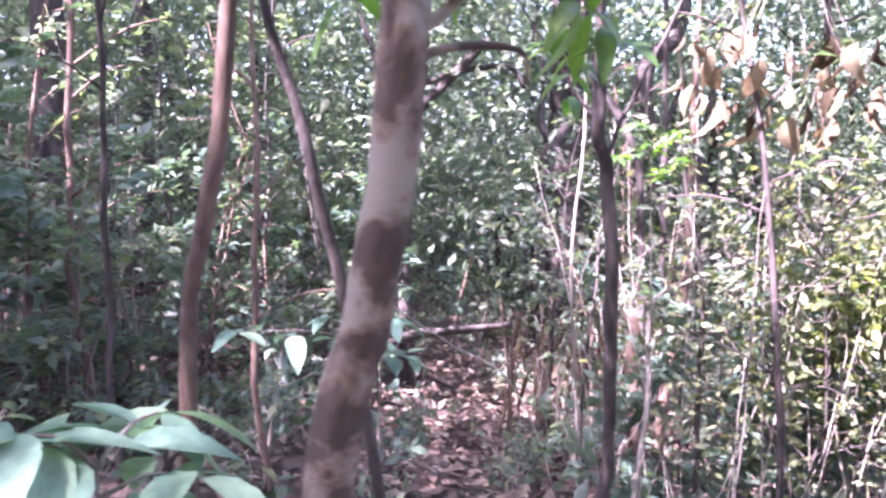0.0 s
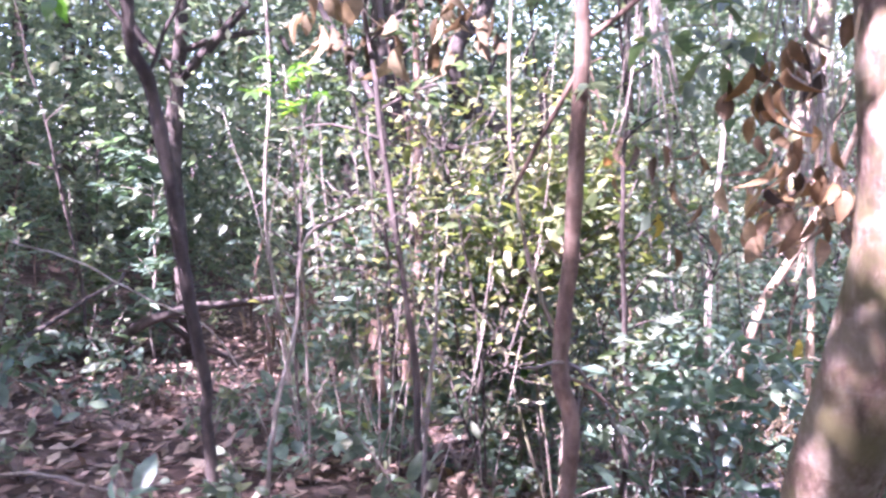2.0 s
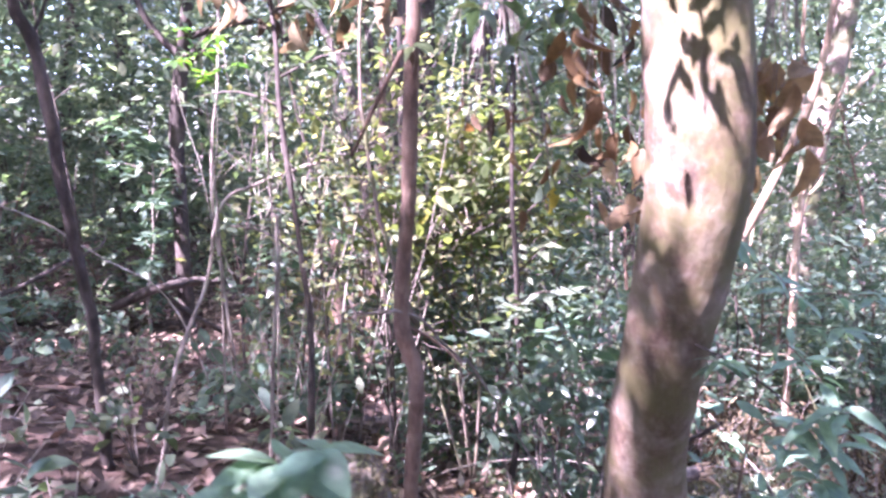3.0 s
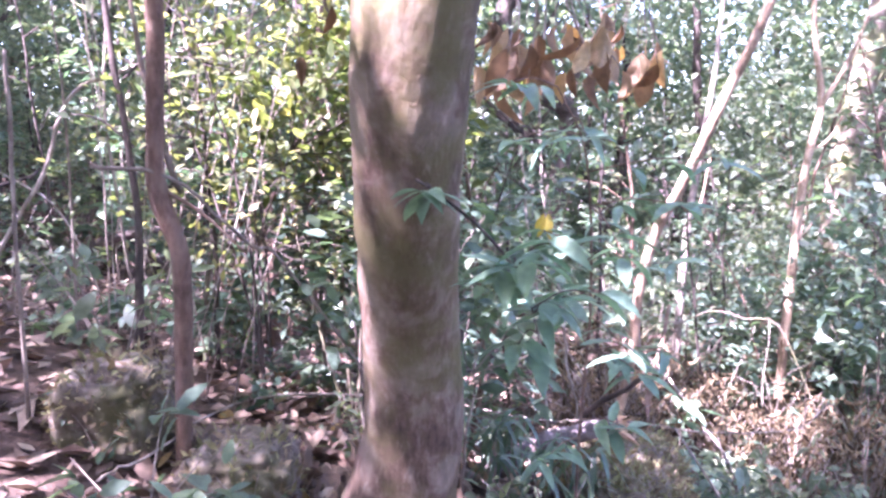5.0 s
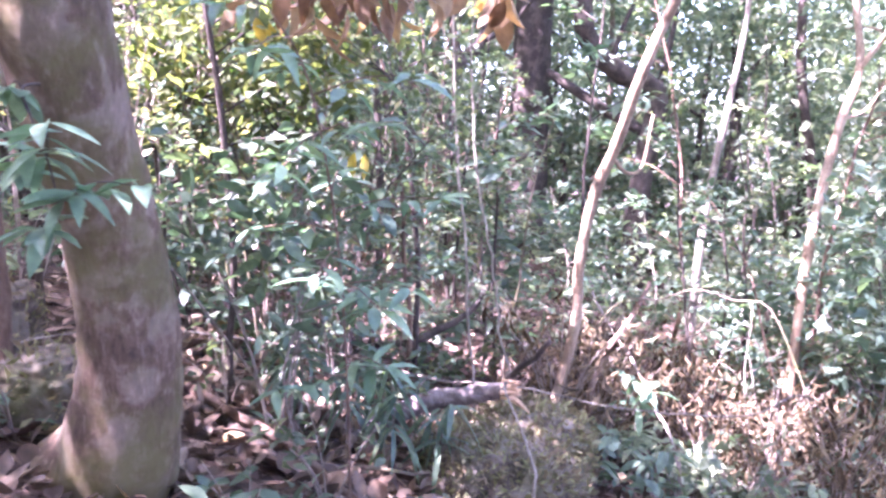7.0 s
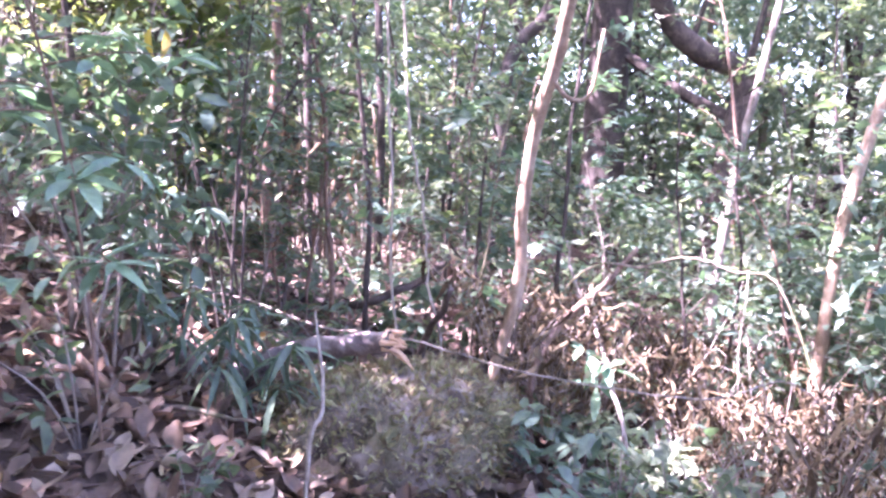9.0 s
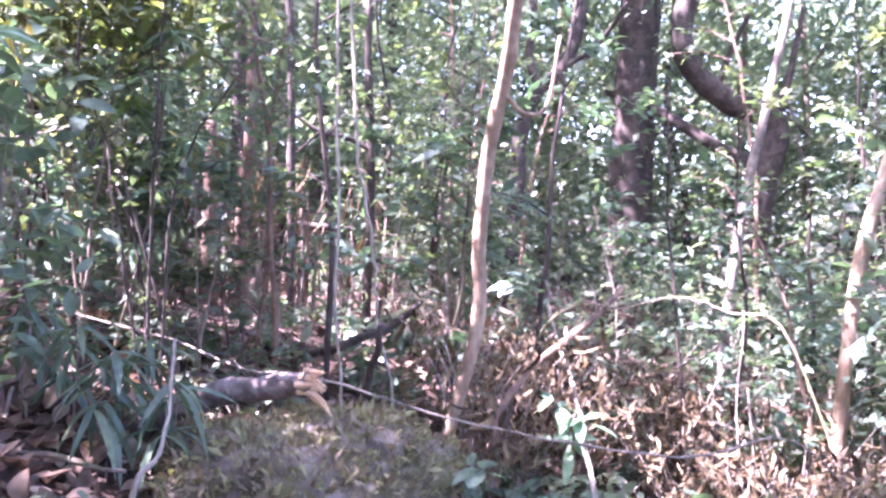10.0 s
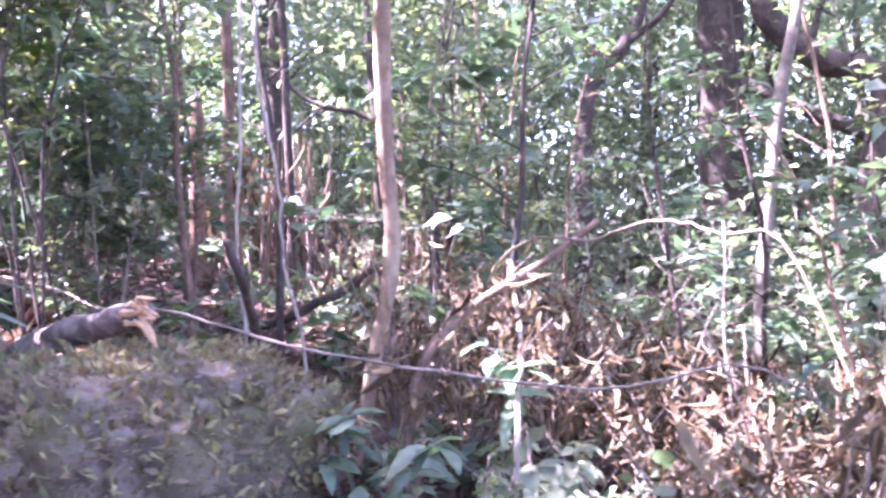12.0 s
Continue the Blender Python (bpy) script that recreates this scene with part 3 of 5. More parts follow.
# ---- saplings and shrubs of the undergrowth ----
def sapling_kind(seed, height, leaves, size, mat, bark, radius, spread, low=0.35, fine=1):
    """One kind of sapling: a thin wandering stem, side twigs and sprays of leaves along them."""
    r = np.random.default_rng(seed)
    e = thing("sapling", (0, 0, 0), "thin leafy understorey sapling", "sapling", "understorey saplings")
    lean = r.normal(0, 0.09, 2) * height
    pts = np.array([(lean[0] * s * s + r.normal(0, 0.02), lean[1] * s * s + r.normal(0, 0.02), s * height - 0.05) for s in (0, 0.25, 0.5, 0.75, 1)])
    v, f = tube(pts, [radius, radius * 0.9, radius * 0.75, radius * 0.55, radius * 0.25], 6, 0.08, 4, 0.004 * height, seed)
    part("trunk", mesh_of("trunk", v, f, bark, True), e)
    base, along = [], []
    line = spline(pts, 6)
    n_tw = 9 + seed % 5
    for k in range(n_tw):
        s = low + (1 - low) * (k + r.uniform(0, 0.8)) / n_tw
        a = line[min(int(s * (len(line) - 1)), len(line) - 1)]
        ang, reach = r.uniform(0, 2 * math.pi), spread * r.uniform(0.5, 1.1) * (1.15 - 0.55 * s)
        d = np.array([math.cos(ang), math.sin(ang), r.uniform(0.05, 0.6)])
        tip = a + d * reach
        mid = (a + tip) / 2 + (0, 0, 0.10 * reach)
        v, f = tube([a, mid, tip], [radius * 0.4, radius * 0.28, radius * 0.12], 4, 0.0, 3, 0, k)
        part("twig", mesh_of("twig", v, f, bark, True), e)
        m = leaves // n_tw
        t = r.uniform(0.2, 1.05, m)[:, None]
        p = (1 - t) ** 2 * a + 2 * t * (1 - t) * mid + t**2 * tip
        side = unit(np.cross(d, (0, 0, 1.0))) * r.choice([-1, 1], m)[:, None]
        base.append(p + r.normal(0, 0.025 * spread + 0.01, (m, 3)))
        along.append(unit(d * 0.5 + side * r.uniform(0.4, 1.2, (m, 1)) + r.normal(0, 0.35, (m, 3))))
    base, along = np.vstack(base), np.vstack(along)
    n = len(base)
    L = r.uniform(0.6, 1.35, n) * size
    part("crown", leaf_mesh("crown", base, along, leaf_normals(n, 0.45, r), L, L * r.uniform(0.36, 0.52, n), mat, fine, rnd=r), e)
    return e


def scatter(kinds, places, lo=0.8, hi=1.25, seed=5):
    """Copies of some kinds at places on the floor; the first of each kind stands at a place of its own."""
    r = np.random.default_rng(seed)
    used = 0
    for i, (x, y) in enumerate(places):
        k = kinds[i % len(kinds)]
        m = Matrix.Translation((x, y, gz(x, y))) @ Matrix.Rotation(r.uniform(0, 6.28), 4, "Z")
        s = r.uniform(lo, hi)
        if used < len(kinds):
            k.matrix_basis = m
            k.scale = (s, s, s)
            used += 1
        else:
            c = copy_thing(k, m)
            c.scale = (s, s, s)


def clear_of_walk(x, y, gap):
    """Whether a place keeps its distance from the line walked (a rough trail in the plan)."""
    trail = np.array([(-1, 0.0), (0.6, 0.06), (2.3, -0.5), (4.3, 0.0), (5.2, 1.0), (5.5, 1.65), (5.9, 2.13), (6.3, 2.6)])
    for a, b in zip(trail[:-1], trail[1:]):
        t = np.clip(np.dot((x, y) - a, b - a) / np.dot(b - a, b - a), 0, 1)
        if np.hypot(*(a + t * (b - a) - (x, y))) < gap:
            return False
    return True


def spots(n, x0, x1, y0, y1, gap, seed, apart=0.3, avoid=()):
    r = np.random.default_rng(seed)
    out = []
    tries = 0
    while len(out) < n and tries < 20000:
        tries += 1
        x, y = r.uniform(x0, x1), r.uniform(y0, y1)
        if not clear_of_walk(x, y, gap):
            continue
        if any((x - a) ** 2 + (y - b) ** 2 < q * q for a, b, q in avoid):
            continue
        if any((x - a) ** 2 + (y - b) ** 2 < apart * apart for a, b in out):
            continue
        out.append((x, y))
    return out


OPEN = [(2.2, 5.2, 1.0), (0.2, 4.5, 0.9), (0.2, 5.9, 1.0), (0.7, 3.4, 0.9), (-0.7, 3.9, 0.8), (1.3, 6.3, 0.7)]
KEEP = OPEN + [(4.3, 6.4, 1.2), (3.8, 7.8, 1.2), (2.9, 1.9, 0.5), (3.8, 3.3, 0.9), (4.4, 4.2, 0.8), (4.7, 2.9, 0.9), (3.3, 1.0, 0.9), (2.0, 1.6, 0.8), (5.2, 3.6, 0.8), (1.1, 1.6, 0.7), (4.2, 2.0, 1.3), (0.1, 1.0, 0.9)]
kinds = [sapling_kind(11, 2.4, 260, 0.075, LEAF, BARK_DARK, 0.014, 0.55), sapling_kind(12, 3.0, 300, 0.065, LEAF, BARK_DARK, 0.016, 0.6),
         sapling_kind(13, 1.8, 240, 0.085, LEAF_BROAD, BARK_RED, 0.011, 0.5, 0.25), sapling_kind(14, 3.4, 320, 0.07, LEAF, BARK_RED, 0.02, 0.7, 0.3),
         sapling_kind(15, 2.0, 260, 0.06, LEAF_HAZY, BARK, 0.010, 0.5, 0.2), sapling_kind(16, 2.7, 280, 0.08, LEAF_BROAD, BARK_DARK, 0.014, 0.6, 0.3)]
scatter(kinds, spots(44, -3.4, 3.2, 2.9, 6.8, 2.6, 21, 0.33, KEEP + [(2.2, 3.4, 0.6)]) + spots(40, 2.2, 8.5, 4.8, 8.0, 2.6, 22, 0.4, KEEP) + spots(38, -6, 10, 6.5, 11.5, 2.6, 23, 0.6, [(4.3, 9.3, 1.8), (4.5, 7.3, 1.3), (0.6, 7.0, 0.9)]))


shrubs = [sapling_kind(21, 1.3, 420, 0.10, LEAF_BROAD, TWIG, 0.010, 0.62, 0.08), sapling_kind(22, 1.0, 380, 0.085, LEAF, BARK_RED, 0.008, 0.6, 0.06),
          sapling_kind(23, 1.6, 440, 0.115, LEAF_BROAD, TWIG, 0.010, 0.66, 0.1), sapling_kind(24, 1.2, 460, 0.06, LEAF, TWIG, 0.008, 0.6, 0.06)]
for s in shrubs:
    s.name = "leafy_shrub"
    tagged(s, "leafy green understorey shrub with layered leaves", "shrub", "understorey shrubs")
scatter(shrubs, [(2.3, 4.0), (2.75, 4.15), (1.9, 4.15), (2.55, 3.75)] + spots(25, -3.4, 3.0, 2.9, 7.2, 2.55, 25, 0.42, KEEP + [(2.6, 4.6, 0.5)]) + spots(34, 3.0, 8.5, 5.4, 8.5, 2.6, 26, 0.5, KEEP) + spots(26, -6, 10, 7.2, 11, 2.6, 27, 0.8, [(4.1, 9.0, 1.0), (0.6, 7.3, 0.9)]), 0.8, 1.3, 6)


def herb_kind(seed, n, size, mat, height, fine=2):
    """One kind of low plant: a few stalks with broad leaves."""
    r = np.random.default_rng(seed)
    e = thing("herb", (0, 0, 0), "low broad-leaved plant on the forest floor", "plant", "floor plants")
    base, along = [], []
    for k in range(5):
        a = r.uniform(0, 6.28)
        tip = np.array([math.cos(a) * r.uniform(0.05, 0.3), math.sin(a) * r.uniform(0.05, 0.3), height * r.uniform(0.5, 1.1)])
        v, f = tube([(0, 0, -0.03), tip * (0.4, 0.4, 0.55), tip], [0.004, 0.003, 0.002], 4, 0, 3, 0, k)
        part("stalk", mesh_of("stalk", v, f, TWIG, True), e)
        m = n // 5
        t = r.uniform(0.35, 1.05, m)[:, None]
        base.append(tip * t * (1, 1, 0.9) + r.normal(0, 0.02, (m, 3)))
        along.append(random_dirs(m, 0.1, r))
    base, along = np.vstack(base), np.vstack(along)
    L = r.uniform(0.6, 1.3, len(base)) * size
    part("foliage", leaf_mesh("foliage", base, along, leaf_normals(len(base), 0.4, r), L, L * r.uniform(0.4, 0.6, len(base)), mat, fine, rnd=r), e, kind="stuff")
    return e


herbs = [herb_kind(31, 40, 0.085, LEAF_BROAD, 0.28), herb_kind(32, 55, 0.06, LEAF, 0.38), herb_kind(33, 35, 0.10, LEAF_BROAD, 0.45), herb_kind(34, 50, 0.07, LEAF, 0.22), herb_kind(35, 40, 0.09, LEAF_HAZY, 0.5)]
scatter(herbs, [(5.85, 4.15), (6.2, 4.35), (5.6, 3.95), (6.35, 3.85), (6.05, 4.55), (5.45, 4.25), (5.95, 3.8), (6.5, 4.2), (5.7, 4.75), (5.1, 4.2), (4.65, 4.3), (5.35, 4.15), (4.95, 4.55), (5.75, 4.7), (4.35, 4.3), (6.1, 4.2), (5.15, 4.95), (4.4, 3.9), (4.9, 4.1), (5.3, 3.8), (4.55, 4.55), (5.2, 4.55), (5.7, 4.35), (4.15, 3.75), (5.0, 3.75), (5.9, 4.0), (4.75, 3.85), (5.5, 4.4), (4.2, 4.65)] + spots(120, -3.5, 6.8, 1.3, 5.5, 1.25, 41, 0.22, [(2.9, 1.95, 0.35), (3.85, 3.2, 0.55)]) + spots(70, -5, 9, 5.0, 8.5, 2, 42, 0.35), 0.7, 1.3, 9)


# ---- the sunlit bush, with dry leaves hung up in it ----
def bush(name, center, spread, n, size, mat, label, category="bush", seed=5, bark=BARK_DARK, ratio=0.5, fine=1, clumps=30, up=0.0, radius=0.006):
    """A bush: arching stems from one foot, side twigs to each clump, and the clumps of leaves."""
    r = np.random.default_rng(seed)
    x, y = center[0], center[1]
    foot = np.array((x, y, gz(x, y) - 0.03))
    e = thing(name, foot, label, category)
    c, s = np.array(center) - foot, np.array(spread)
    hub = c + unit(r.normal(size=(clumps, 3))) * r.uniform(0.15, 1.0, (clumps, 1)) ** 0.5 * s
    lines = []
    for i in range(5):
        tip = hub[i]
        a = np.array((r.normal(0, 0.05), r.normal(0, 0.05), 0))
        mid = a * 0.5 + tip * (0.35, 0.35, 0.6) + r.normal(0, 0.06, 3)
        pts = [a, mid, tip]
        v, f = tube(pts, [radius * 1.3, radius, radius * 0.5], 6, 0.06, 5, 0.008, seed + i)
        part("stem", mesh_of("stem", v, f, bark, True), e)
        lines.append(spline(pts, 5))
    pool = np.vstack(lines)
    for i, h in enumerate(hub):
        near = pool[np.argmin(((pool - h + (0, 0, 0.15)) ** 2).sum(1))]
        for q in range(2):
            tip = h + r.normal(0, 0.16, 3) * s.mean()
            v, f = tube([near, (near + tip) / 2 + r.normal(0, 0.05, 3), tip], [radius * 0.5, radius * 0.35, radius * 0.15], 4, 0, 4, 0, i)
            part("twig", mesh_of("twig", v, f, bark, True), e)
    base = hub[r.integers(0, clumps, n)] + r.normal(0, 0.22, (n, 3)) * s.mean()
    base[:, 2] = np.maximum(base[:, 2], 0.02)
    L = r.uniform(0.6, 1.3, n) * size
    part("foliage", leaf_mesh("foliage", base, random_dirs(n, up, r), leaf_normals(n, 0.5, r), L, L * ratio, mat, fine, rnd=r), e, kind="stuff")
    return e


bush("sunlit_bush", (2.15, 3.45, 1.0), (0.95, 0.55, 0.95), 2100, 0.058, LEAF_SUN, "yellow-green small-leaved bush in dappled sun", seed=2, clumps=60)
bush("sunlit_bush", (3.0, 3.5, 0.75), (0.7, 0.5, 0.9), 1300, 0.055, LEAF, "green small-leaved bush in dappled sun", seed=3, clumps=34)
bush("sunlit_bush", (6.3, 5.15, -0.3), (0.65, 0.6, 0.95), 900, 0.115, LEAF_BROAD, "broad-leaved green bush in bright light", seed=6, clumps=26)
bush("layered_bush", (3.0, 2.75, 0.12), (0.5, 0.35, 0.5), 520, 0.10, LEAF_BROAD, "green bush with layered broad leaves by the leaning tree", seed=14, clumps=22, bark=TWIG, ratio=0.42, fine=2)
bush("overhanging_bush", (2.55, 3.5, 1.05), (0.8, 0.4, 0.45), 1200, 0.095, LEAF_GOLD, "overhanging bright green bush with pointed leaves", seed=8, clumps=44, bark=BARK, fine=2, ratio=0.42)
bush("leafy_bush", (2.35, 3.95, 0.35), (0.55, 0.35, 0.6), 520, 0.12, LEAF_BROAD, "green bush with long drooping leaves behind the log", seed=9, clumps=26, bark=BARK, fine=2, ratio=0.4)


def bare_tangle(foot, low, high, n, seed, label):
    """A tangle of dead, leafless stems and fine twigs in a bush."""
    r = np.random.default_rng(seed)
    o = np.array(on_ground(*foot))
    e = thing("dead_shrub", o, label, "dead shrub")
    lo, hi = np.array(low), np.array(high)
    for k in range(n):
        a = np.array((r.normal(0, 0.22), r.normal(0, 0.12), -0.03))
        a[2] += gz(o[0] + a[0], o[1] + a[1]) - o[2]
        tip = r.uniform(lo, hi) - o
        mid = a * 0.4 + tip * 0.6 + r.normal(0, 0.12, 3)
        rad = r.uniform(0.0025, 0.0055)
        pts = [a, mid, tip]
        v, f = tube(pts, [rad, rad * 0.8, rad * 0.35], 5, 0.08, 5, 0.01, seed + k)
        part("stem", mesh_of("stem", v, f, TWIG_PALE if k % 3 == 0 else TWIG, True), e)
        for q in range(2):
            b = mid * (1 - 0.4 * q) + tip * 0.4 * q
            t2 = b + r.normal(0, 0.22, 3) + (0, 0, 0.12)
            v, f = tube([b, (b + t2) / 2 + r.normal(0, 0.03, 3), t2], [rad * 0.6, rad * 0.45, rad * 0.2], 4, 0, 3, 0.006, k)
            part("twig", mesh_of("twig", v, f, TWIG, True), e)
    return e


bare_tangle((1.75, 3.2), (1.2, 2.8, 0.9), (2.5, 3.6, 2.1), 12, 31, "tangle of pale dead stems standing in the sunlit bush")
bare_tangle((1.3, 3.9), (0.7, 3.5, 0.6), (1.9, 4.3, 1.9), 7, 32, "tangle of grey dead stems among saplings")
bare_tangle((4.5, 5.0), (3.9, 4.7, -0.9), (5.3, 5.5, -0.1), 10, 33, "tangle of pale dead stems in the dry brush")
bare_tangle((5.5, 4.6), (4.9, 4.2, -1.1), (6.2, 5.2, -0.3), 9, 34, "tangle of pale dead stems in the dry brush")


def dry_leaves(center, spread, n, size, seed, label, mat=LEAF_DRY, name="dry_leaf_cluster", hang=1.2, top=0.5):
    """Dead leaves hanging from a twig."""
    r = np.random.default_rng(seed)
    c, s = np.array(center), np.array(spread)
    e = thing(name, center, label, "dry leaves")
    base = r.uniform(-1, 1, (n, 3)) * s
    along = r.normal(0, 0.35, (n, 3)) + (0, 0, -hang)
    L = r.uniform(0.6, 1.3, n) * size
    leaf_parts(e, base, along, unit(r.normal(size=(n, 3)) * (1, 1, 0.3)), L, L * r.uniform(0.35, 0.6, n), mat, 3, 0.8, 0.6, r)
    for i in range(min(n, 14)):
        v, f = tube([base[i], base[i] * 0.6 + (0, 0, s[2] * 0.8 + 0.05), (r.normal(0, 0.03), r.normal(0, 0.03), s[2] + top)], [0.0016, 0.002, 0.004], 4, 0, 3, 0, i)
        part("twig", mesh_of("twig", v, f, TWIG, True), e)
    return e


dry_leaves((1.68, 3.1, 2.02), (0.42, 0.2, 0.22), 52, 0.14, 1, "large pale dead leaves caught in the bush", LEAF_BROWN)
dry_leaves((2.70, 1.84, 1.52), (0.15, 0.14, 0.28), 52, 0.095, 2, "dead brown leaves hanging beside the leaning tree", LEAF_DARK_DRY)
dry_leaves((2.45, 2.3, 1.3), (0.18, 0.2, 0.25), 14, 0.085, 3, "dead brown and yellow leaves on a twig", LEAF_DARK_DRY)
dry_leaves((3.16, 1.62, 1.40), (0.085, 0.10, 0.15), 26, 0.125, 4, "large curled tan leaves hanging by the leaning tree")
dry_leaves((3.32, 2.6, 1.14), (0.32, 0.22, 0.13), 52, 0.135, 5, "curled tan and brown dead leaves hanging in a row")
dry_leaves((3.37, 2.62, 0.52), (0.03, 0.03, 0.02), 2, 0.11, 7, "yellowed leaves on a drooping twig", LEAF_YELLOW, top=0.1)
dry_leaves((2.82, 2.92, 1.1), (0.04, 0.03, 0.03), 3, 0.10, 8, "yellowed leaves on a drooping twig", LEAF_YELLOW, top=0.3)
dry_leaves((3.78, 3.05, 1.2), (0.12, 0.12, 0.12), 12, 0.13, 6, "curled brown dead leaves hanging from a twig")


# ---- dry brush round the pale sapling ----
def dry_shrub_kind(seed):
    r = np.random.default_rng(seed)
    e = thing("dry_shrub", (0, 0, 0), "dead brown shrub with withered hanging leaves", "dry shrub", "dry brush")
    base = []
    for k in range(26):
        a, h = r.uniform(0, 6.28), r.uniform(0.3, 0.85)
        out = r.uniform(0.1, 0.5)
        tip = np.array([math.cos(a) * out, math.sin(a) * out, h])
        mid = tip * (0.35, 0.35, 0.6)
        v, f = tube([(0, 0, -0.03), mid, tip], [0.005, 0.004, 0.0015], 4, 0, 4, 0.006, k + seed)
        part("stem", mesh_of("stem", v, f, TWIG, True), e)
        t = r.uniform(0.25, 1, (14, 1))
        base.append(mid * (1 - t) * 1.2 + tip * t + r.normal(0, 0.04, (14, 3)))
    base = np.vstack(base)
    n = len(base)
    L = r.uniform(0.5, 1.6, n) * 0.056
    along = r.normal(0, 0.45, (n, 3)) + (0, 0, -0.9)
    part("foliage", leaf_mesh("foliage", base, along, unit(r.normal(size=(n, 3))), L, L * r.uniform(0.12, 0.36, n), LEAF_BROWN, 2, 1.4, 0.9, r), e, kind="stuff")
    return e


scatter([dry_shrub_kind(51), dry_shrub_kind(52), dry_shrub_kind(53)],
        [(4.05, 4.4), (4.3, 4.45), (5.25, 4.3), (5.0, 4.75), (5.6, 4.15), (5.65, 4.65), (4.45, 4.85), (5.05, 5.1), (4.3, 5.25), (6.0, 3.9), (6.1, 4.4), (4.75, 5.4), (5.5, 5.2), (6.4, 4.0), (6.5, 4.7), (4.1, 5.0), (5.4, 4.75)], 0.85, 1.2, 12)


# ---- log, boulders, fallen wood ----
def boulder(name, center, size, seed, label, sink=0.25):
    r = np.random.default_rng(seed)
    bm = bmesh.new()
    bmesh.ops.create_icosphere(bm, subdivisions=5, radius=1.0)
    off = Vector(r.uniform(-20, 20, 3))
    for v in bm.verts:
        p = v.co.copy()
        d = p.normalized()
        q = Vector([math.copysign(abs(c) ** 0.62, c) for c in d])
        k = 1 + 0.22 * noise.noise(d * 1.5 + off) + 0.11 * noise.noise(d * 4 + off) + 0.05 * noise.noise(d * 10 + off) + 0.025 * noise.noise(d * 24 + off)
        v.co = Vector((q.x * size[0], q.y * size[1], q.z * size[2])) * k
    me = bpy.data.meshes.new(name)
    bm.to_mesh(me)
    bm.free()
    me.polygons.foreach_set("use_smooth", [True] * len(me.polygons))
    me.materials.append(ROCK)
    ob = new(name, me)
    ob.location = (center[0], center[1], gz(center[0], center[1]) + size[2] * (1 - sink))
    return tagged(ob, label, "boulder")


b1 = boulder("boulder", (3.88, 3.36), (0.50, 0.30, 0.32), 3, "broad mossy brown boulder under the log", 0.84)
b1.rotation_euler = (0, 0, radians(64))


def moss_on(rock, n, seed):
    """Short moss, dead stalks and bits of litter that grow over a boulder."""
    r = np.random.default_rng(seed)
    me = rock.data
    nf = len(me.polygons)
    area = np.empty(nf)
    me.polygons.foreach_get("area", area)
    mid, nor = np.empty(nf * 3), np.empty(nf * 3)
    me.polygons.foreach_get("center", mid)
    me.polygons.foreach_get("normal", nor)
    pick = r.choice(nf, n * 2, p=area / area.sum())
    base, nor = mid.reshape(-1, 3)[pick], nor.reshape(-1, 3)[pick]
    keep = nor[:, 2] > -0.35
    base, nor = base[keep][:n], nor[keep][:n]
    base = base + r.normal(0, 0.012, base.shape)
    m = len(base)
    along = nor * 0.5 + r.normal(0, 0.5, (m, 3)) + (0, 0, 0.25)
    L = 0.012 + 0.05 * r.random(m) ** 3
    part("moss", leaf_mesh("moss", base, along, unit(r.normal(size=(m, 3))), L, L * r.uniform(0.15, 0.5, m), LEAF_MOSS, 1, 0.3, 0.3, r), rock, "thin moss and dead stalks", kind="stuff")


moss_on(b1, 15000, 1)
b2 = boulder("boulder", (1.82, 2.4), (0.20, 0.2, 0.2), 5, "dark mossy boulder among leaf litter", 0.45)
moss_on(b2, 1500, 2)
b3 = boulder("boulder", (2.3, 2.2), (0.20, 0.2, 0.14), 8, "grey flat-topped rock beside the leaning tree", 0.5)

moss_on(b3, 900, 3)


def fallen_log():
    e = thing("fallen_log", (3.1, 3.35, gz(3.1, 3.35)), "fallen weathered log with a splintered orange end", "log")
    o = np.array(e.location)
    v, f = tube(np.array([(2.55, 3.02, gz(2.55, 3.02) + 0.03), (2.95, 3.18, -0.86), (3.38, 3.3, -0.71), (3.65, 3.36, -0.635), (3.87, 3.38, -0.585)]) - o, [0.05, 0.052, 0.05, 0.046, 0.042], 12, 0.06, 6, 0.004, 4)
    part("trunk", mesh_of("trunk", v, f, BARK_LOG, True), e)
    bits = []
    r = np.random.default_rng(2)
    c = np.array((3.86, 3.38, -0.585)) - o
    for k in range(16):
        a = r.uniform(0, 6.28)
        q = c + np.array((0, math.cos(a), math.sin(a))) * r.uniform(0.005, 0.042)
        bits.append(tube([q - (0.03, 0, 0), q + (0.02, 0, 0), q + (r.uniform(0.02, 0.07), r.normal(0, 0.012), r.normal(0, 0.015))], [0.012, 0.01, 0.002], 5, 0.1, 2, 0, k))
    bits.append(tube([c + (0, 0, -0.03), c + (0.06, -0.01, -0.06), c + (0.11, -0.02, -0.10)], [0.018, 0.014, 0.003], 5, 0.1, 3, 0, 77))
    for v, f in bits:
        part("splinter", mesh_of("splinter", v, f, WOOD), e, "raw orange splintered wood")


fallen_log()


def stick(name, points, radii, bark, label, category="branch", sides=7, wander=0.006, seed=1):
    v, f = tube(np.array(points) - np.array(points[0]), radii, sides, 0.07, 6, wander, seed)
    ob = new(name, mesh_of(name, v, f, bark, True))
    ob.location = points[0]
    return tagged(ob, label, category)


def on_floor(x, y, up=0.02):
    return (x, y, gz(x, y) + up)


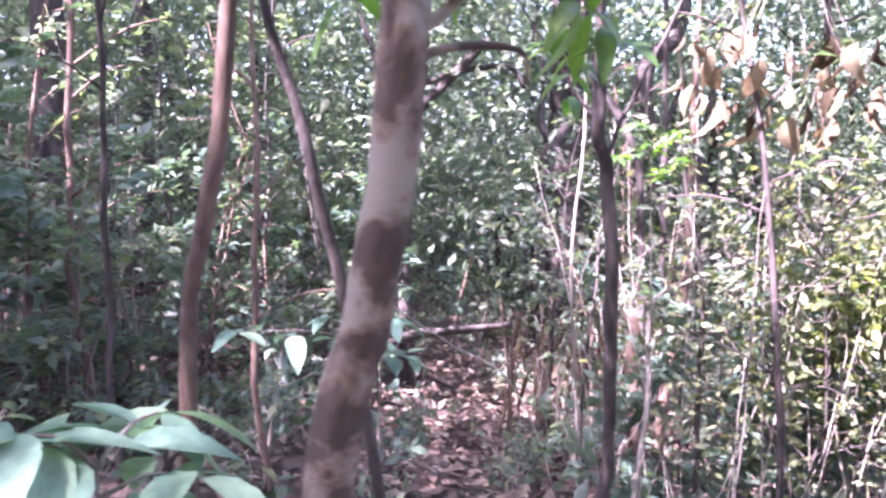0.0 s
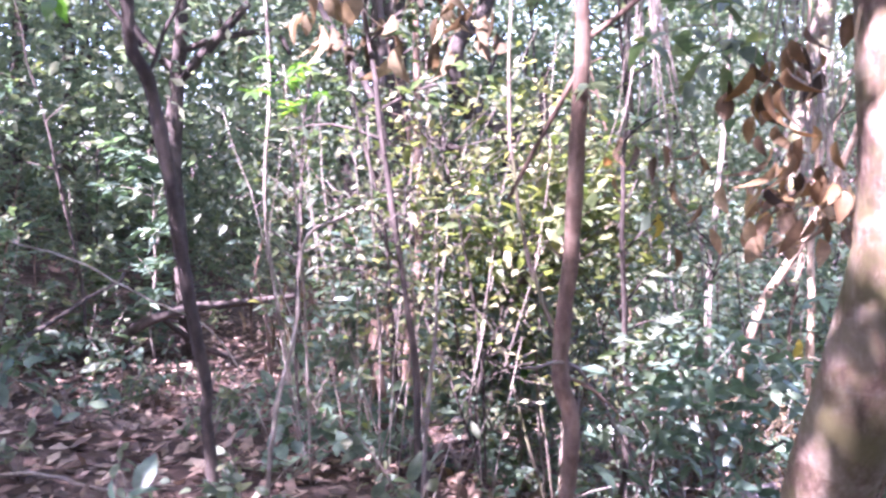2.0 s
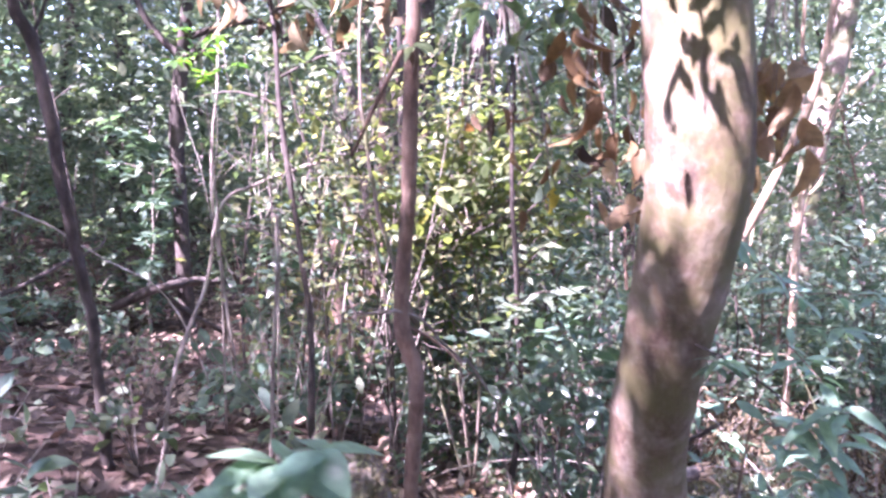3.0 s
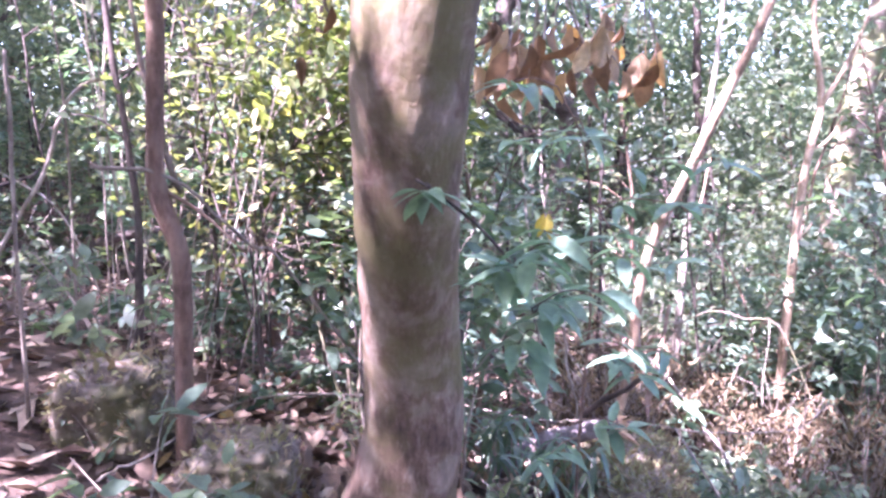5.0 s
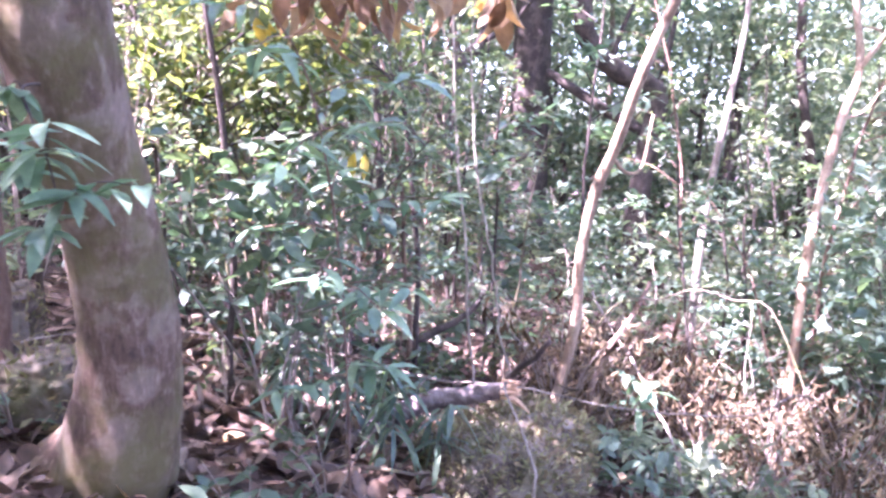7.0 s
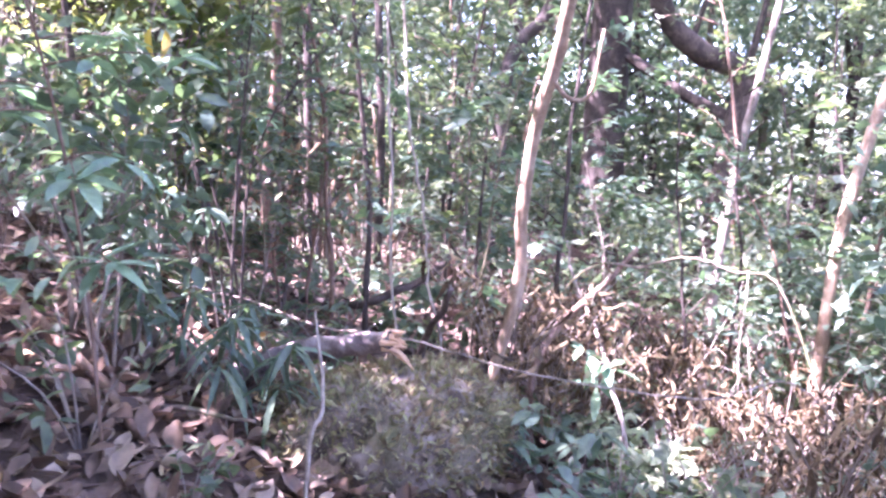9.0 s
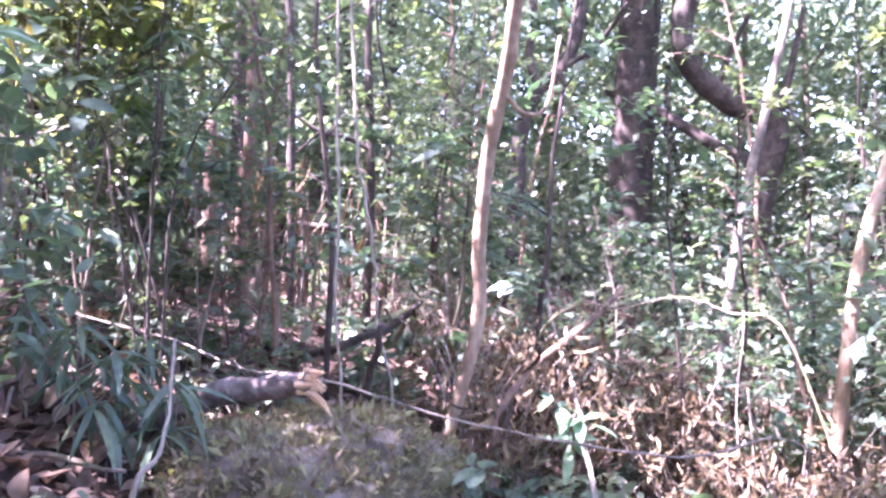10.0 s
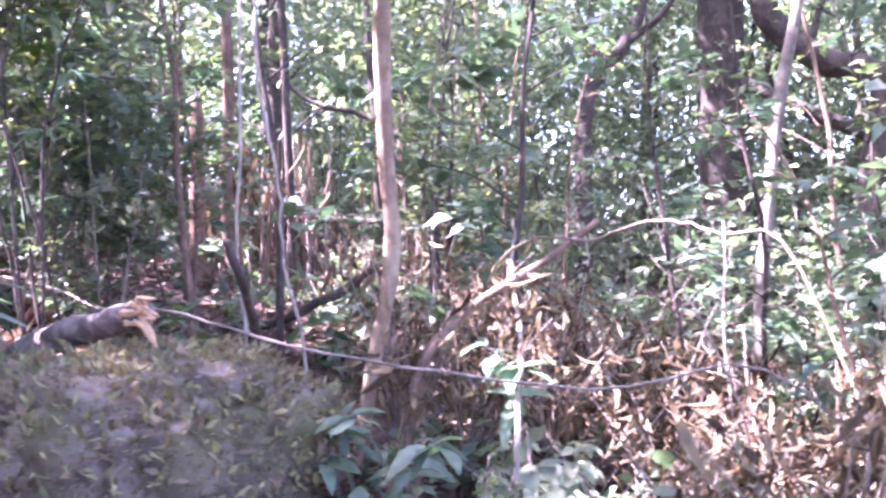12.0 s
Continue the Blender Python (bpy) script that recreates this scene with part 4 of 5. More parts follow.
stick("fallen_branch", [on_floor(2.2, 4.9, 0.03), (2.6, 4.8, -0.80), (3.01, 4.7, -0.74), (3.3, 4.8, -0.62), (3.5, 5.0, -0.42)], [0.03, 0.028, 0.026, 0.02], BARK_DARK, "dark curved fallen branch")
stick("fallen_branch", [on_floor(4.28, 4.1), (4.27, 4.29, -0.77), (4.6, 5.02, -0.32)], [0.019, 0.018, 0.014], BARK_RED, "red-brown branch leaning over the dry brush")
stick("fallen_branch", [on_floor(-1.6, 6.3), (-0.9, 6.7, -0.35), (-0.1, 6.9, -0.06), (0.4, 7.3, -0.08), (1.25, 7.8, -0.14)], [0.05, 0.055, 0.05, 0.045, 0.03], BARK_DARK, "dark arching fallen branch")
stick("fallen_branch", [on_floor(0.6, 7.3), (0.2, 7.1, -0.4), (-0.1, 6.9, -0.07)], [0.03, 0.03, 0.025], BARK_DARK, "dark prop of a fallen branch")
stick("fallen_branch", [on_floor(2.55, 2.78), on_floor(2.9, 2.6, 0.04), on_floor(3.4, 2.35, 0.03)], [0.022, 0.022, 0.014], BARK_DARK, "dark fallen branch on leaf litter")
stick("fallen_branch", [on_floor(2.3, 3.05), on_floor(2.75, 3.12, 0.10), on_floor(3.4, 3.05, 0.05)], [0.035, 0.04, 0.03], BARK, "weathered fallen branch beside the log")
stick("fallen_branch", [on_floor(2.25, 2.9), on_floor(2.86, 2.68, 0.05), on_floor(3.33, 2.53, 0.03), on_floor(3.6, 2.4)], [0.022, 0.02, 0.018, 0.01], BARK_RED, "red-brown fallen branch on leaf litter")
stick("leaning_stick", [on_floor(1.02, 2.85), (1.05, 2.9, 0.18), (1.2, 3.15, 0.65), (1.25, 3.33, 1.0), (1.55, 3.4, 1.15), (2.05, 3.4, 1.3)], [0.011, 0.011, 0.010, 0.009, 0.006], TWIG, "thin pale bent stick leaning in the bush", "stick")
stick("leaning_stick", [on_floor(1.55, 2.3), (1.6, 2.2, 0.5), (1.64, 2.13, 1.05)], [0.008, 0.007, 0.006], TWIG, "thin pale upright dead stick", "stick", wander=0.003)
stick("dead_stump_pole", [on_floor(1.75, 5.1), (1.73, 5.13, 0.1), (1.73, 5.13, 0.62)], [0.06, 0.05, 0.04], BARK_RED, "dead red-brown broken pole", "stump", 9)
stick("leaning_stick", [on_floor(4.75, 4.05), (4.72, 4.09, -1.1), (4.5, 4.5, -0.75), (4.23, 4.93, -0.42), (4.2, 5.0, -0.3)], [0.012, 0.011, 0.009, 0.007], TWIG, "thin pale leaning dead stick", "stick")
stick("long_vine", [(1.99, 1.85, -0.19), (2.03, 2.06, -0.22), (2.21, 2.76, -0.26), (2.89, 3.5, -0.53), (3.5, 3.45, -0.6), (3.89, 3.44, -0.60), (4.4, 3.6, -0.72), (5.04, 3.94, -0.82), (5.5, 4.35, -0.86), on_floor(6.1, 4.9)], [0.0047, 0.0047, 0.0043, 0.0043], TWIG, "long pale vine stem lying over the log", "vine", 6, 0.004)
stick("leaning_stick", [on_floor(3.66, 4.05), (3.8, 3.87, -0.7), (4.04, 3.56, -0.38)], [0.018, 0.017, 0.013], BARK_DARK, "short dark broken stick standing by the log", "stick", 8)
stick("leaning_stick", [on_floor(4.08, 2.38), (4.07, 2.43, -0.64), (4.06, 2.52, -0.55), (3.92, 2.69, -0.33)], [0.007, 0.007, 0.006, 0.004], TWIG, "thin grey stick leaning over leaf litter", "stick", 6, 0.002)
stick("arched_branch", [on_floor(4.1, 4.55), (4.33, 4.69, -0.49), (4.62, 4.88, -0.39), (4.88, 4.94, -0.32), (5.1, 4.96, -0.38), (5.38, 4.89, -0.51), on_floor(5.9, 4.7)], [0.007, 0.0065, 0.006, 0.005], BARK, "brown dead branch arched over the dry brush", "branch")
stick("hanging_vine", [(3.5, 4.1, 2.6), (3.55, 4.08, 1.5), (3.59, 4.07, 0.61), (3.68, 4.06, -0.06), (3.73, 4.07, -0.38), on_floor(3.8, 4.1)], [0.006, 0.007, 0.007, 0.006], TWIG_PALE, "thin pale vine hanging to the floor", "vine", 6, 0.012)
stick("hanging_vine", [(1.91, 2.07, 0.71), (2.11, 2.18, 0.67), (2.3, 2.36, 0.45), (2.42, 2.54, 0.3), on_floor(3.0, 2.9)], [0.007, 0.006, 0.005], TWIG, "thin pale vine strung across the saplings", "vine", 6, 0.004)
stick("hanging_vine", [(1.0, 4.3, 3.6), (1.1, 4.2, 2.2), (1.05, 4.1, 1.0), on_floor(1.15, 4.2)], [0.008, 0.009, 0.01], TWIG, "thin grey hanging vine stem", "vine")
stick("hanging_vine", [(3.35, 4.2, 3.0), (3.4, 4.15, 1.0), (3.5, 4.05, 0.0), (3.55, 4.0, -0.5), on_floor(3.6, 4.0)], [0.006, 0.007, 0.007], TWIG_PALE, "thin pale hanging vine", "vine")

stick("snapped_sapling", [(2.13, 2.22, 0.62), (2.045, 2.25, 0.848), (1.95, 2.3, 1.225), (1.93, 2.3, 1.69), (1.95, 2.32, 2.3)], [0.011, 0.010, 0.008, 0.006, 0.003], BARK, "thin grey snapped sapling leaning on the knotty pole", "sapling", 7, 0.004)
stick("fallen_branch", [on_floor(-1.0, 4.4), (-0.743, 4.6, 0.226), (-0.458, 4.9, 0.358), (-0.112, 5.2, 0.524), (0.0, 5.3, 0.6)], [0.018, 0.017, 0.014, 0.010], BARK_DARK, "thin dark dead branch propped over the litter")
stick("hanging_vine", [(-0.3, 4.1, 1.0), (-0.017, 4.2, 0.859), (0.35, 4.2, 0.62), (0.715, 4.2, 0.355), on_floor(1.0, 4.2)], [0.006, 0.006, 0.005], TWIG_PALE, "thin pale vine slanting to the floor", "vine", 6, 0.004)
stick("fallen_stick", [on_floor(-0.3, 2.95, 0.03), on_floor(0.0, 3.05, 0.05), on_floor(0.34, 3.0, 0.03), on_floor(0.65, 3.1, 0.04)], [0.009, 0.010, 0.008, 0.005], TWIG, "thin pale fallen stick on the litter", "stick")
stick("fallen_stick", [on_floor(3.1, 2.6, 0.03), on_floor(3.35, 2.75, 0.08), on_floor(3.62, 2.8, 0.14)], [0.011, 0.010, 0.006], BARK, "lilac-grey dead stick beside the boulder", "stick")

# ---- leafy sprays close to the path ----
def spray(name, foot, points, whorls, size, mat, label, ratio=0.38, radius=0.006, seed=1, droop=0.35, bark=TWIG):
    """A sapling or twig with whorls of large leaves at given places."""
    r = np.random.default_rng(seed)
    e = thing(name, foot, label, "sapling")
    o = np.array(foot)
    v, f = tube(np.array(points) - o, [radius, radius * 0.8, radius * 0.4], 6, 0.05, 6, 0, seed)
    part("stem", mesh_of("stem", v, f, bark, True), e)
    line = spline(np.array(points) - o, 8)
    base, along, norm = [], [], []
    for k, (c, m) in enumerate(whorls):
        c = np.array(c) - o
        near = line[np.argmin(((line - c) ** 2).sum(1))]
        v, f = tube([near, (near + c) / 2 + (0, 0, 0.02), c], [radius * 0.6, radius * 0.45, radius * 0.25], 5, 0, 3, 0, k)
        part("twig", mesh_of("twig", v, f, bark, True), e)
        a0 = r.uniform(0, 6.28)
        out = c - near
        for j in range(m):
            a = a0 + j * 6.283 / m + r.normal(0, 0.2)
            base.append(c + r.normal(0, 0.006, 3))
            along.append((math.cos(a), math.sin(a), r.uniform(-0.35, 0.25)))
            norm.append((r.normal(0, 0.25), r.normal(0, 0.25), 1))
        for t in (0.35, 0.65):
            for s in (-1, 1):
                base.append(near + out * t)
                along.append(np.cross(out, (0, 0, s)) / (np.linalg.norm(out) + 1e-6) + r.normal(0, 0.25, 3) + out)
                norm.append((r.normal(0, 0.25), r.normal(0, 0.25), 1))
    n = len(base)
    L = r.uniform(0.75, 1.2, n) * size
    leaf_parts(e, np.array(base), np.array(along, float), np.array(norm, float), L, L * ratio * r.uniform(0.85, 1.15, n), mat, 3, 0.3, droop, r)
    return e


spray("leafy_twig", (2.90, 1.60, 0.70), [(2.90, 1.60, 0.70), (2.95, 1.46, 0.68), (3.06, 1.36, 0.60), (3.14, 1.31, 0.50), (3.17, 1.29, 0.40)],
      [((2.93, 1.44, 0.67), 4), ((3.19, 1.25, 0.59), 5), ((3.2, 1.30, 0.45), 6), ((3.13, 1.28, 0.38), 5), ((3.3, 1.38, 0.47), 4), ((3.06, 1.32, 0.50), 4), ((3.12, 1.3, 0.54), 4)], 0.105, LEAF_LIT, "twig on the leaning trunk, its whorled leaves painted pale green as if lit", 0.36, 0.004, 3, 0.35, BARK_DARK)
spray("leafy_sapling", on_floor(3.45, 2.3, -0.03), [on_floor(3.45, 2.3, -0.03), (3.45, 2.25, -0.2), (3.45, 2.15, 0.3), (3.4, 2.05, 0.75), (3.3, 2.0, 0.95)],
      [((3.6, 2.09, 0.08), 6), ((3.7, 2.15, 0.13), 5), ((3.5, 1.85, 0.2), 5), ((3.34, 2.5, 0.48), 4), ((3.65, 1.95, 0.62), 6), ((3.75, 1.9, 0.75), 5), ((3.35, 1.8, 0.8), 6), ((3.15, 1.9, 0.95), 5), ((3.2, 2.3, 0.8), 5), ((3.75, 2.3, 0.4), 5), ((3.45, 1.75, 0.5), 5), ((3.2, 2.1, 0.3), 5), ((3.6, 2.2, -0.15), 6), ((3.3, 2.05, -0.2), 5)],
      0.115, LEAF_LIT, "leafy sapling with arching twigs and pointed leaves", 0.3, 0.0055, 4, 0.35, BARK_RED)
spray("leafy_sapling", on_floor(0.0, 2.3, -0.03), [on_floor(0.0, 2.3, -0.03), (0.0, 2.25, 0.7), (0.02, 2.22, 1.15)],
      [((0.06, 2.22, 1.22), 4), ((-0.12, 2.15, 1.25), 4), ((-0.35, 2.0, 1.25), 4), ((0.1, 2.3, 1.1), 3)], 0.11, LEAF_LIT, "sapling with a few broad pale leaves", 0.45, 0.006, 5)
spray("broad_seedling", on_floor(1.75, 0.85, -0.03), [on_floor(1.75, 0.85, -0.03), (1.76, 0.82, 0.4), (1.78, 0.78, 0.72)],
      [((1.78, 0.76, 0.74), 6), ((1.70, 0.78, 0.68), 4), ((1.86, 0.74, 0.76), 4)], 0.11, LEAF_LIT, "seedling with broad blue-green leaves", 0.55, 0.006, 6)
spray("broad_seedling", on_floor(-0.36, 1.08, -0.03), [on_floor(-0.36, 1.08, -0.03), (-0.35, 1.06, 0.9), (-0.34, 1.03, 1.3)],
      [((-0.42, 1.0, 1.36), 5), ((-0.22, 1.08, 1.26), 5), ((-0.5, 1.1, 1.3), 4), ((-0.3, 1.2, 1.32), 4)], 0.15, LEAF_LIT, "seedling with broad blue-green leaves", 0.4, 0.007, 7)
spray("hanging_branch", (0.25, 1.6, 2.6), [(0.25, 1.6, 2.6), (0.3, 1.5, 2.3), (0.42, 1.46, 2.02)],
      [((0.42, 1.46, 2.0), 2), ((0.5, 1.45, 1.93), 2), ((0.0, 1.48, 2.03), 2)], 0.13, LEAF_BRIGHT, "hanging twig with long bright green leaves", 0.3, 0.006, 8, 0.7)
spray("hanging_branch", (0.75, 2.3, 2.75), [(0.75, 2.3, 2.75), (0.65, 2.1, 2.3), (0.52, 1.9, 2.0)],
      [((0.41, 1.68, 1.97), 2), ((0.57, 2.13, 1.88), 2)], 0.11, LEAF_BRIGHT, "hanging twig with long bright green leaves", 0.36, 0.005, 10, 0.6)
spray("bright_sapling", on_floor(1.2, 3.35, -0.03), [on_floor(1.2, 3.35, -0.03), (1.22, 3.3, 0.9), (1.18, 3.25, 1.72)],
      [((1.1, 3.2, 1.84), 6), ((1.28, 3.2, 1.80), 6), ((1.2, 3.3, 1.74), 6), ((1.05, 3.3, 1.70), 5), ((1.34, 3.3, 1.68), 5), ((1.2, 3.2, 1.62), 5)], 0.075, LEAF_BRIGHT, "sapling with a bright yellow-green leafy tip", 0.4, 0.007, 11, 0.3)
spray("hanging_branch", (2.45, 2.15, 2.5), [(2.45, 2.15, 2.5), (2.5, 2.1, 2.1), (2.55, 2.0, 1.75)],
      [((2.6, 1.95, 1.72), 5), ((2.45, 2.0, 1.62), 5), ((2.5, 1.9, 1.85), 5), ((2.62, 2.05, 1.5), 4), ((2.35, 2.1, 1.75), 5)], 0.10, LEAF, "hanging twig with green leaves beside the leaning tree", 0.4, 0.005, 13, 0.5)
spray("leafy_twig", (2.11, 2.1, 1.5), [(2.11, 2.1, 1.5), (2.12, 2.05, 1.56), (2.12, 2.02, 1.61)], [((2.11, 2.01, 1.61), 2)], 0.07, LEAF_SUNLIT_PALE, "single pale blue-green leaf on the knotty pole", 0.5, 0.002, 63)
spray("lime_sapling", on_floor(2.45, 3.85, -0.03), [on_floor(2.45, 3.85, -0.03), (2.44, 3.83, -0.2), (2.42, 3.8, 0.4), (2.45, 3.75, 1.0)],
      [((2.42, 3.72, 0.28), 5), ((2.6, 3.7, 0.5), 5), ((2.3, 3.65, 0.62), 5), ((2.55, 3.6, 0.8), 6), ((2.35, 3.7, 0.95), 6), ((2.68, 3.75, 0.7), 5), ((2.6, 3.8, 0.15), 5), ((2.5, 3.6, 1.05), 6), ((2.75, 3.65, 0.95), 5)], 0.125, LEAF_BRIGHT, "sapling with large lime green drooping leaves", 0.34, 0.006, 64, 0.5, BARK)
spray("leafy_sapling", on_floor(3.0, 3.75, -0.03), [on_floor(3.0, 3.75, -0.03), (3.0, 3.72, -0.4), (2.98, 3.7, 0.2), (2.95, 3.65, 0.7)],
      [((2.85, 3.6, 0.1), 5), ((3.05, 3.6, 0.3), 5), ((2.85, 3.55, 0.55), 5), ((3.0, 3.55, 0.75), 6), ((2.75, 3.6, -0.15), 5)], 0.115, LEAF_LIT, "sapling with layered drooping green leaves behind the log", 0.32, 0.005, 65, 0.5, BARK)
# seedlings whose leaf colour is whitened to look struck by the sun
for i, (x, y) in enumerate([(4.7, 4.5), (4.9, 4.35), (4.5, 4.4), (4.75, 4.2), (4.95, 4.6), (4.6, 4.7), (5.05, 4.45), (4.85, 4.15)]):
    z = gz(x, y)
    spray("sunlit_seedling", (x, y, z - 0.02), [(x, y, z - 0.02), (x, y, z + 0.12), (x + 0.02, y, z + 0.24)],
          [((x + 0.07, y, z + 0.3), 6), ((x - 0.07, y + 0.05, z + 0.26), 6), ((x, y - 0.08, z + 0.22), 6)], 0.085, LEAF_SUNLIT_PALE, "seedling with sunlight painted into its pale leaf colour", 0.5, 0.004, 40 + i)
for i, (x, y, h) in enumerate([(5.35, 3.95, 0.45), (4.6, 3.75, 0.4), (5.75, 4.5, 0.6), (4.3, 3.75, 0.35), (5.0, 3.6, 0.2), (5.9, 4.2, 0.5)]):
    z = gz(x, y)
    spray("broad_seedling", (x, y, z - 0.02), [(x, y, z - 0.02), (x, y, z + h * 0.5), (x + 0.02, y, z + h)],
          [((x + 0.08, y, z + h), 4), ((x - 0.06, y + 0.05, z + h * 0.8), 4), ((x, y - 0.07, z + h * 0.6), 3)], 0.12, LEAF_BROAD, "seedling with broad green leaves among dry brush", 0.42, 0.004, 50 + i)
spray("long_leaved_plant", on_floor(4.52, 4.42, -0.03), [on_floor(4.52, 4.42, -0.03), (4.52, 4.4, -1.1), (4.53, 4.38, -0.84)],
      [((4.46, 4.36, -0.78), 3), ((4.62, 4.36, -0.84), 3), ((4.54, 4.4, -0.95), 3)], 0.17, LEAF_LIT, "plant with long broad pale green leaves in the dry brush", 0.3, 0.005, 61, 0.3)
for i, (x, y) in enumerate([(3.62, 2.98), (3.42, 2.9), (3.2, 2.95), (3.0, 2.9), (2.85, 3.1), (3.3, 3.15)]):
    z = gz(x, y)
    spray("bladed_plant", (x, y, z - 0.02), [(x, y, z - 0.02), (x, y, z + 0.15), (x + 0.02, y, z + 0.34)],
          [((x + 0.05, y - 0.03, z + 0.42), 7), ((x - 0.05, y + 0.02, z + 0.34), 6), ((x + 0.02, y - 0.06, z + 0.26), 6)], 0.15, LEAF_BROAD, "low plant with long drooping blade leaves by the log", 0.16, 0.004, 20 + i, 0.8)

# ---- trees behind ----
def far_trees():
    r = np.random.default_rng(77)
    places = spots(34, -9, 14, 7.5, 21, 4, 61, 0.9, [(2.9, 13, 1.3), (4.6, 12, 1.6), (3.7, 9.5, 1.0), (4.6, 9, 1.0)])
    for i, (x, y) in enumerate(places):
        z = gz(x, y)
        rad, h = r.uniform(0.04, 0.17), r.uniform(5, 9)
        lean = r.normal(0, 0.06, 2) * h
        kink = r.normal(0, 0.12, (3, 2))
        pts = [(x, y, z - 0.1)] + [(x + lean[0] * s + kink[j, 0], y + lean[1] * s + kink[j, 1], z + h * s) for j, s in enumerate((0.25, 0.55, 1.0))]
        br = []
        for j in range(3):
            s = r.uniform(0.3, 0.8)
            a = np.array((x + lean[0] * s, y + lean[1] * s, z + h * s))
            g = r.uniform(0, 6.28)
            tip = a + np.array((math.cos(g), math.sin(g), r.uniform(0.4, 1.0))) * r.uniform(0.8, 1.8)
            br.append(([a, (a + tip) / 2 + (0, 0, -0.1), tip], [rad * 0.4, rad * 0.3, rad * 0.12]))
        stem_tree("forest_tree", pts, [rad * 1.3, rad, rad * 0.8, rad * 0.4], BARK_DARK if i % 3 else BARK, "slim dark forest tree deep in the woods", "tree", "woodland trees", 8, br,
                  cloud((x + lean[0], y + lean[1], z + h * 0.9), (1.6, 1.6, 1.3), 280, 0.15, LEAF_HAZY, 1, clumps=16), 0.05, 0.01, i)


far_trees()
stem_tree("buttressed_tree", [(-3.4, 7.1, -0.2), (-3.35, 7.15, 0.6), (-3.22, 7.26, 1.6), (-3.2, 7.3, 3.0), (-3.2, 7.3, 6.0)], [0.34, 0.2, 0.17, 0.16, 0.1], BARK_DARK, "dark tree wrapped in pale aerial roots", sides=12,
          branches=[([(-3.9, 6.9, gz(-3.9, 6.9)), (-3.55, 7.0, 0.5), (-3.35, 7.1, 1.6)], [0.05, 0.04, 0.03]), ([(-3.0, 6.8, gz(-3.0, 6.8)), (-3.15, 7.0, 0.4), (-3.2, 7.1, 1.3)], [0.05, 0.04, 0.03]),
                    ([(-3.4, 6.7, gz(-3.4, 6.7)), (-3.35, 6.95, 0.6), (-3.2, 7.1, 2.0)], [0.04, 0.035, 0.02])])
stem_tree("forked_tree", [(0.1, 7.3, -0.6), (0.1, 7.25, 1.2), (0.2, 7.2, 2.1), (0.3, 7.1, 2.7), (0.35, 7.1, 4.5)], [0.1, 0.08, 0.075, 0.06, 0.04], BARK_DARK, "dark forked tree deep in the woods", sides=9, lump=0.07,
          branches=[([(0.18, 7.2, 2.05), (0.5, 7.1, 2.35), (0.9, 7.0, 2.75)], [0.055, 0.05, 0.035]), ([(0.2, 7.2, 2.15), (-0.1, 7.2, 2.5), (-0.3, 7.2, 3.0)], [0.04, 0.035, 0.02]), ([(0.15, 7.2, 2.3), (0.6, 7.1, 2.45), (1.1, 7.1, 2.5), (1.25, 7.1, 2.3)], [0.03, 0.03, 0.02])],
          foliage=cloud((0.3, 7.2, 4.6), (1.5, 1.3, 0.8), 500, 0.12, LEAF_HAZY, 1, clumps=12))
stem_tree("slanting_dark_tree", [(2.0, 5.7, -0.8), (1.95, 5.7, 1.2), (1.84, 5.73, 1.83), (1.45, 6.1, 2.65), (1.1, 6.4, 3.6)], [0.034, 0.03, 0.03, 0.028, 0.015], BARK_DARK, "slanting dark sapling with bare stem", sides=8, foliage=cloud((1.1, 6.4, 3.7), (0.9, 0.8, 0.6), 260, 0.1, LEAF, 1))
stem_tree("crooked_tree", [(2.0, 10.4, -1.0), (2.02, 10.45, 0.9), (2.07, 10.5, 1.39), (2.21, 10.62, 1.76), (2.43, 10.79, 2.03), (2.63, 10.96, 2.75), (2.5, 11.0, 4.4)], [0.13, 0.11, 0.10, 0.10, 0.09, 0.08, 0.04], BARK_DARK, "dark crooked tree with bent limbs deep in the woods", sides=10, lump=0.07,
          branches=[([(2.21, 10.62, 1.76), (2.05, 10.6, 2.2), (2.12, 10.6, 2.7), (1.9, 10.6, 3.5)], [0.06, 0.055, 0.05, 0.03]), ([(2.43, 10.79, 2.03), (2.9, 10.8, 2.3), (3.3, 10.7, 2.8)], [0.045, 0.04, 0.02])])
stem_tree("forked_pole_tree", [(2.33, 6.24, -0.9), (2.34, 6.24, 0.0), (2.33, 6.24, 0.52), (2.3, 6.2, 1.5), (2.3, 6.3, 3.2)], [0.04, 0.036, 0.034, 0.03, 0.02], BARK_DARK, "dark thin tree with a drooping side limb", sides=8,
          branches=[([(2.33, 6.24, 0.52), (2.17, 6.14, 0.61), (1.99, 6.03, 0.65), (1.81, 5.92, 0.78), (1.6, 5.8, 1.05)], [0.022, 0.020, 0.018, 0.014, 0.006]), ([(1.99, 6.03, 0.65), (1.9, 5.9, 0.5), (1.85, 5.85, 0.42)], [0.012, 0.008, 0.004])])


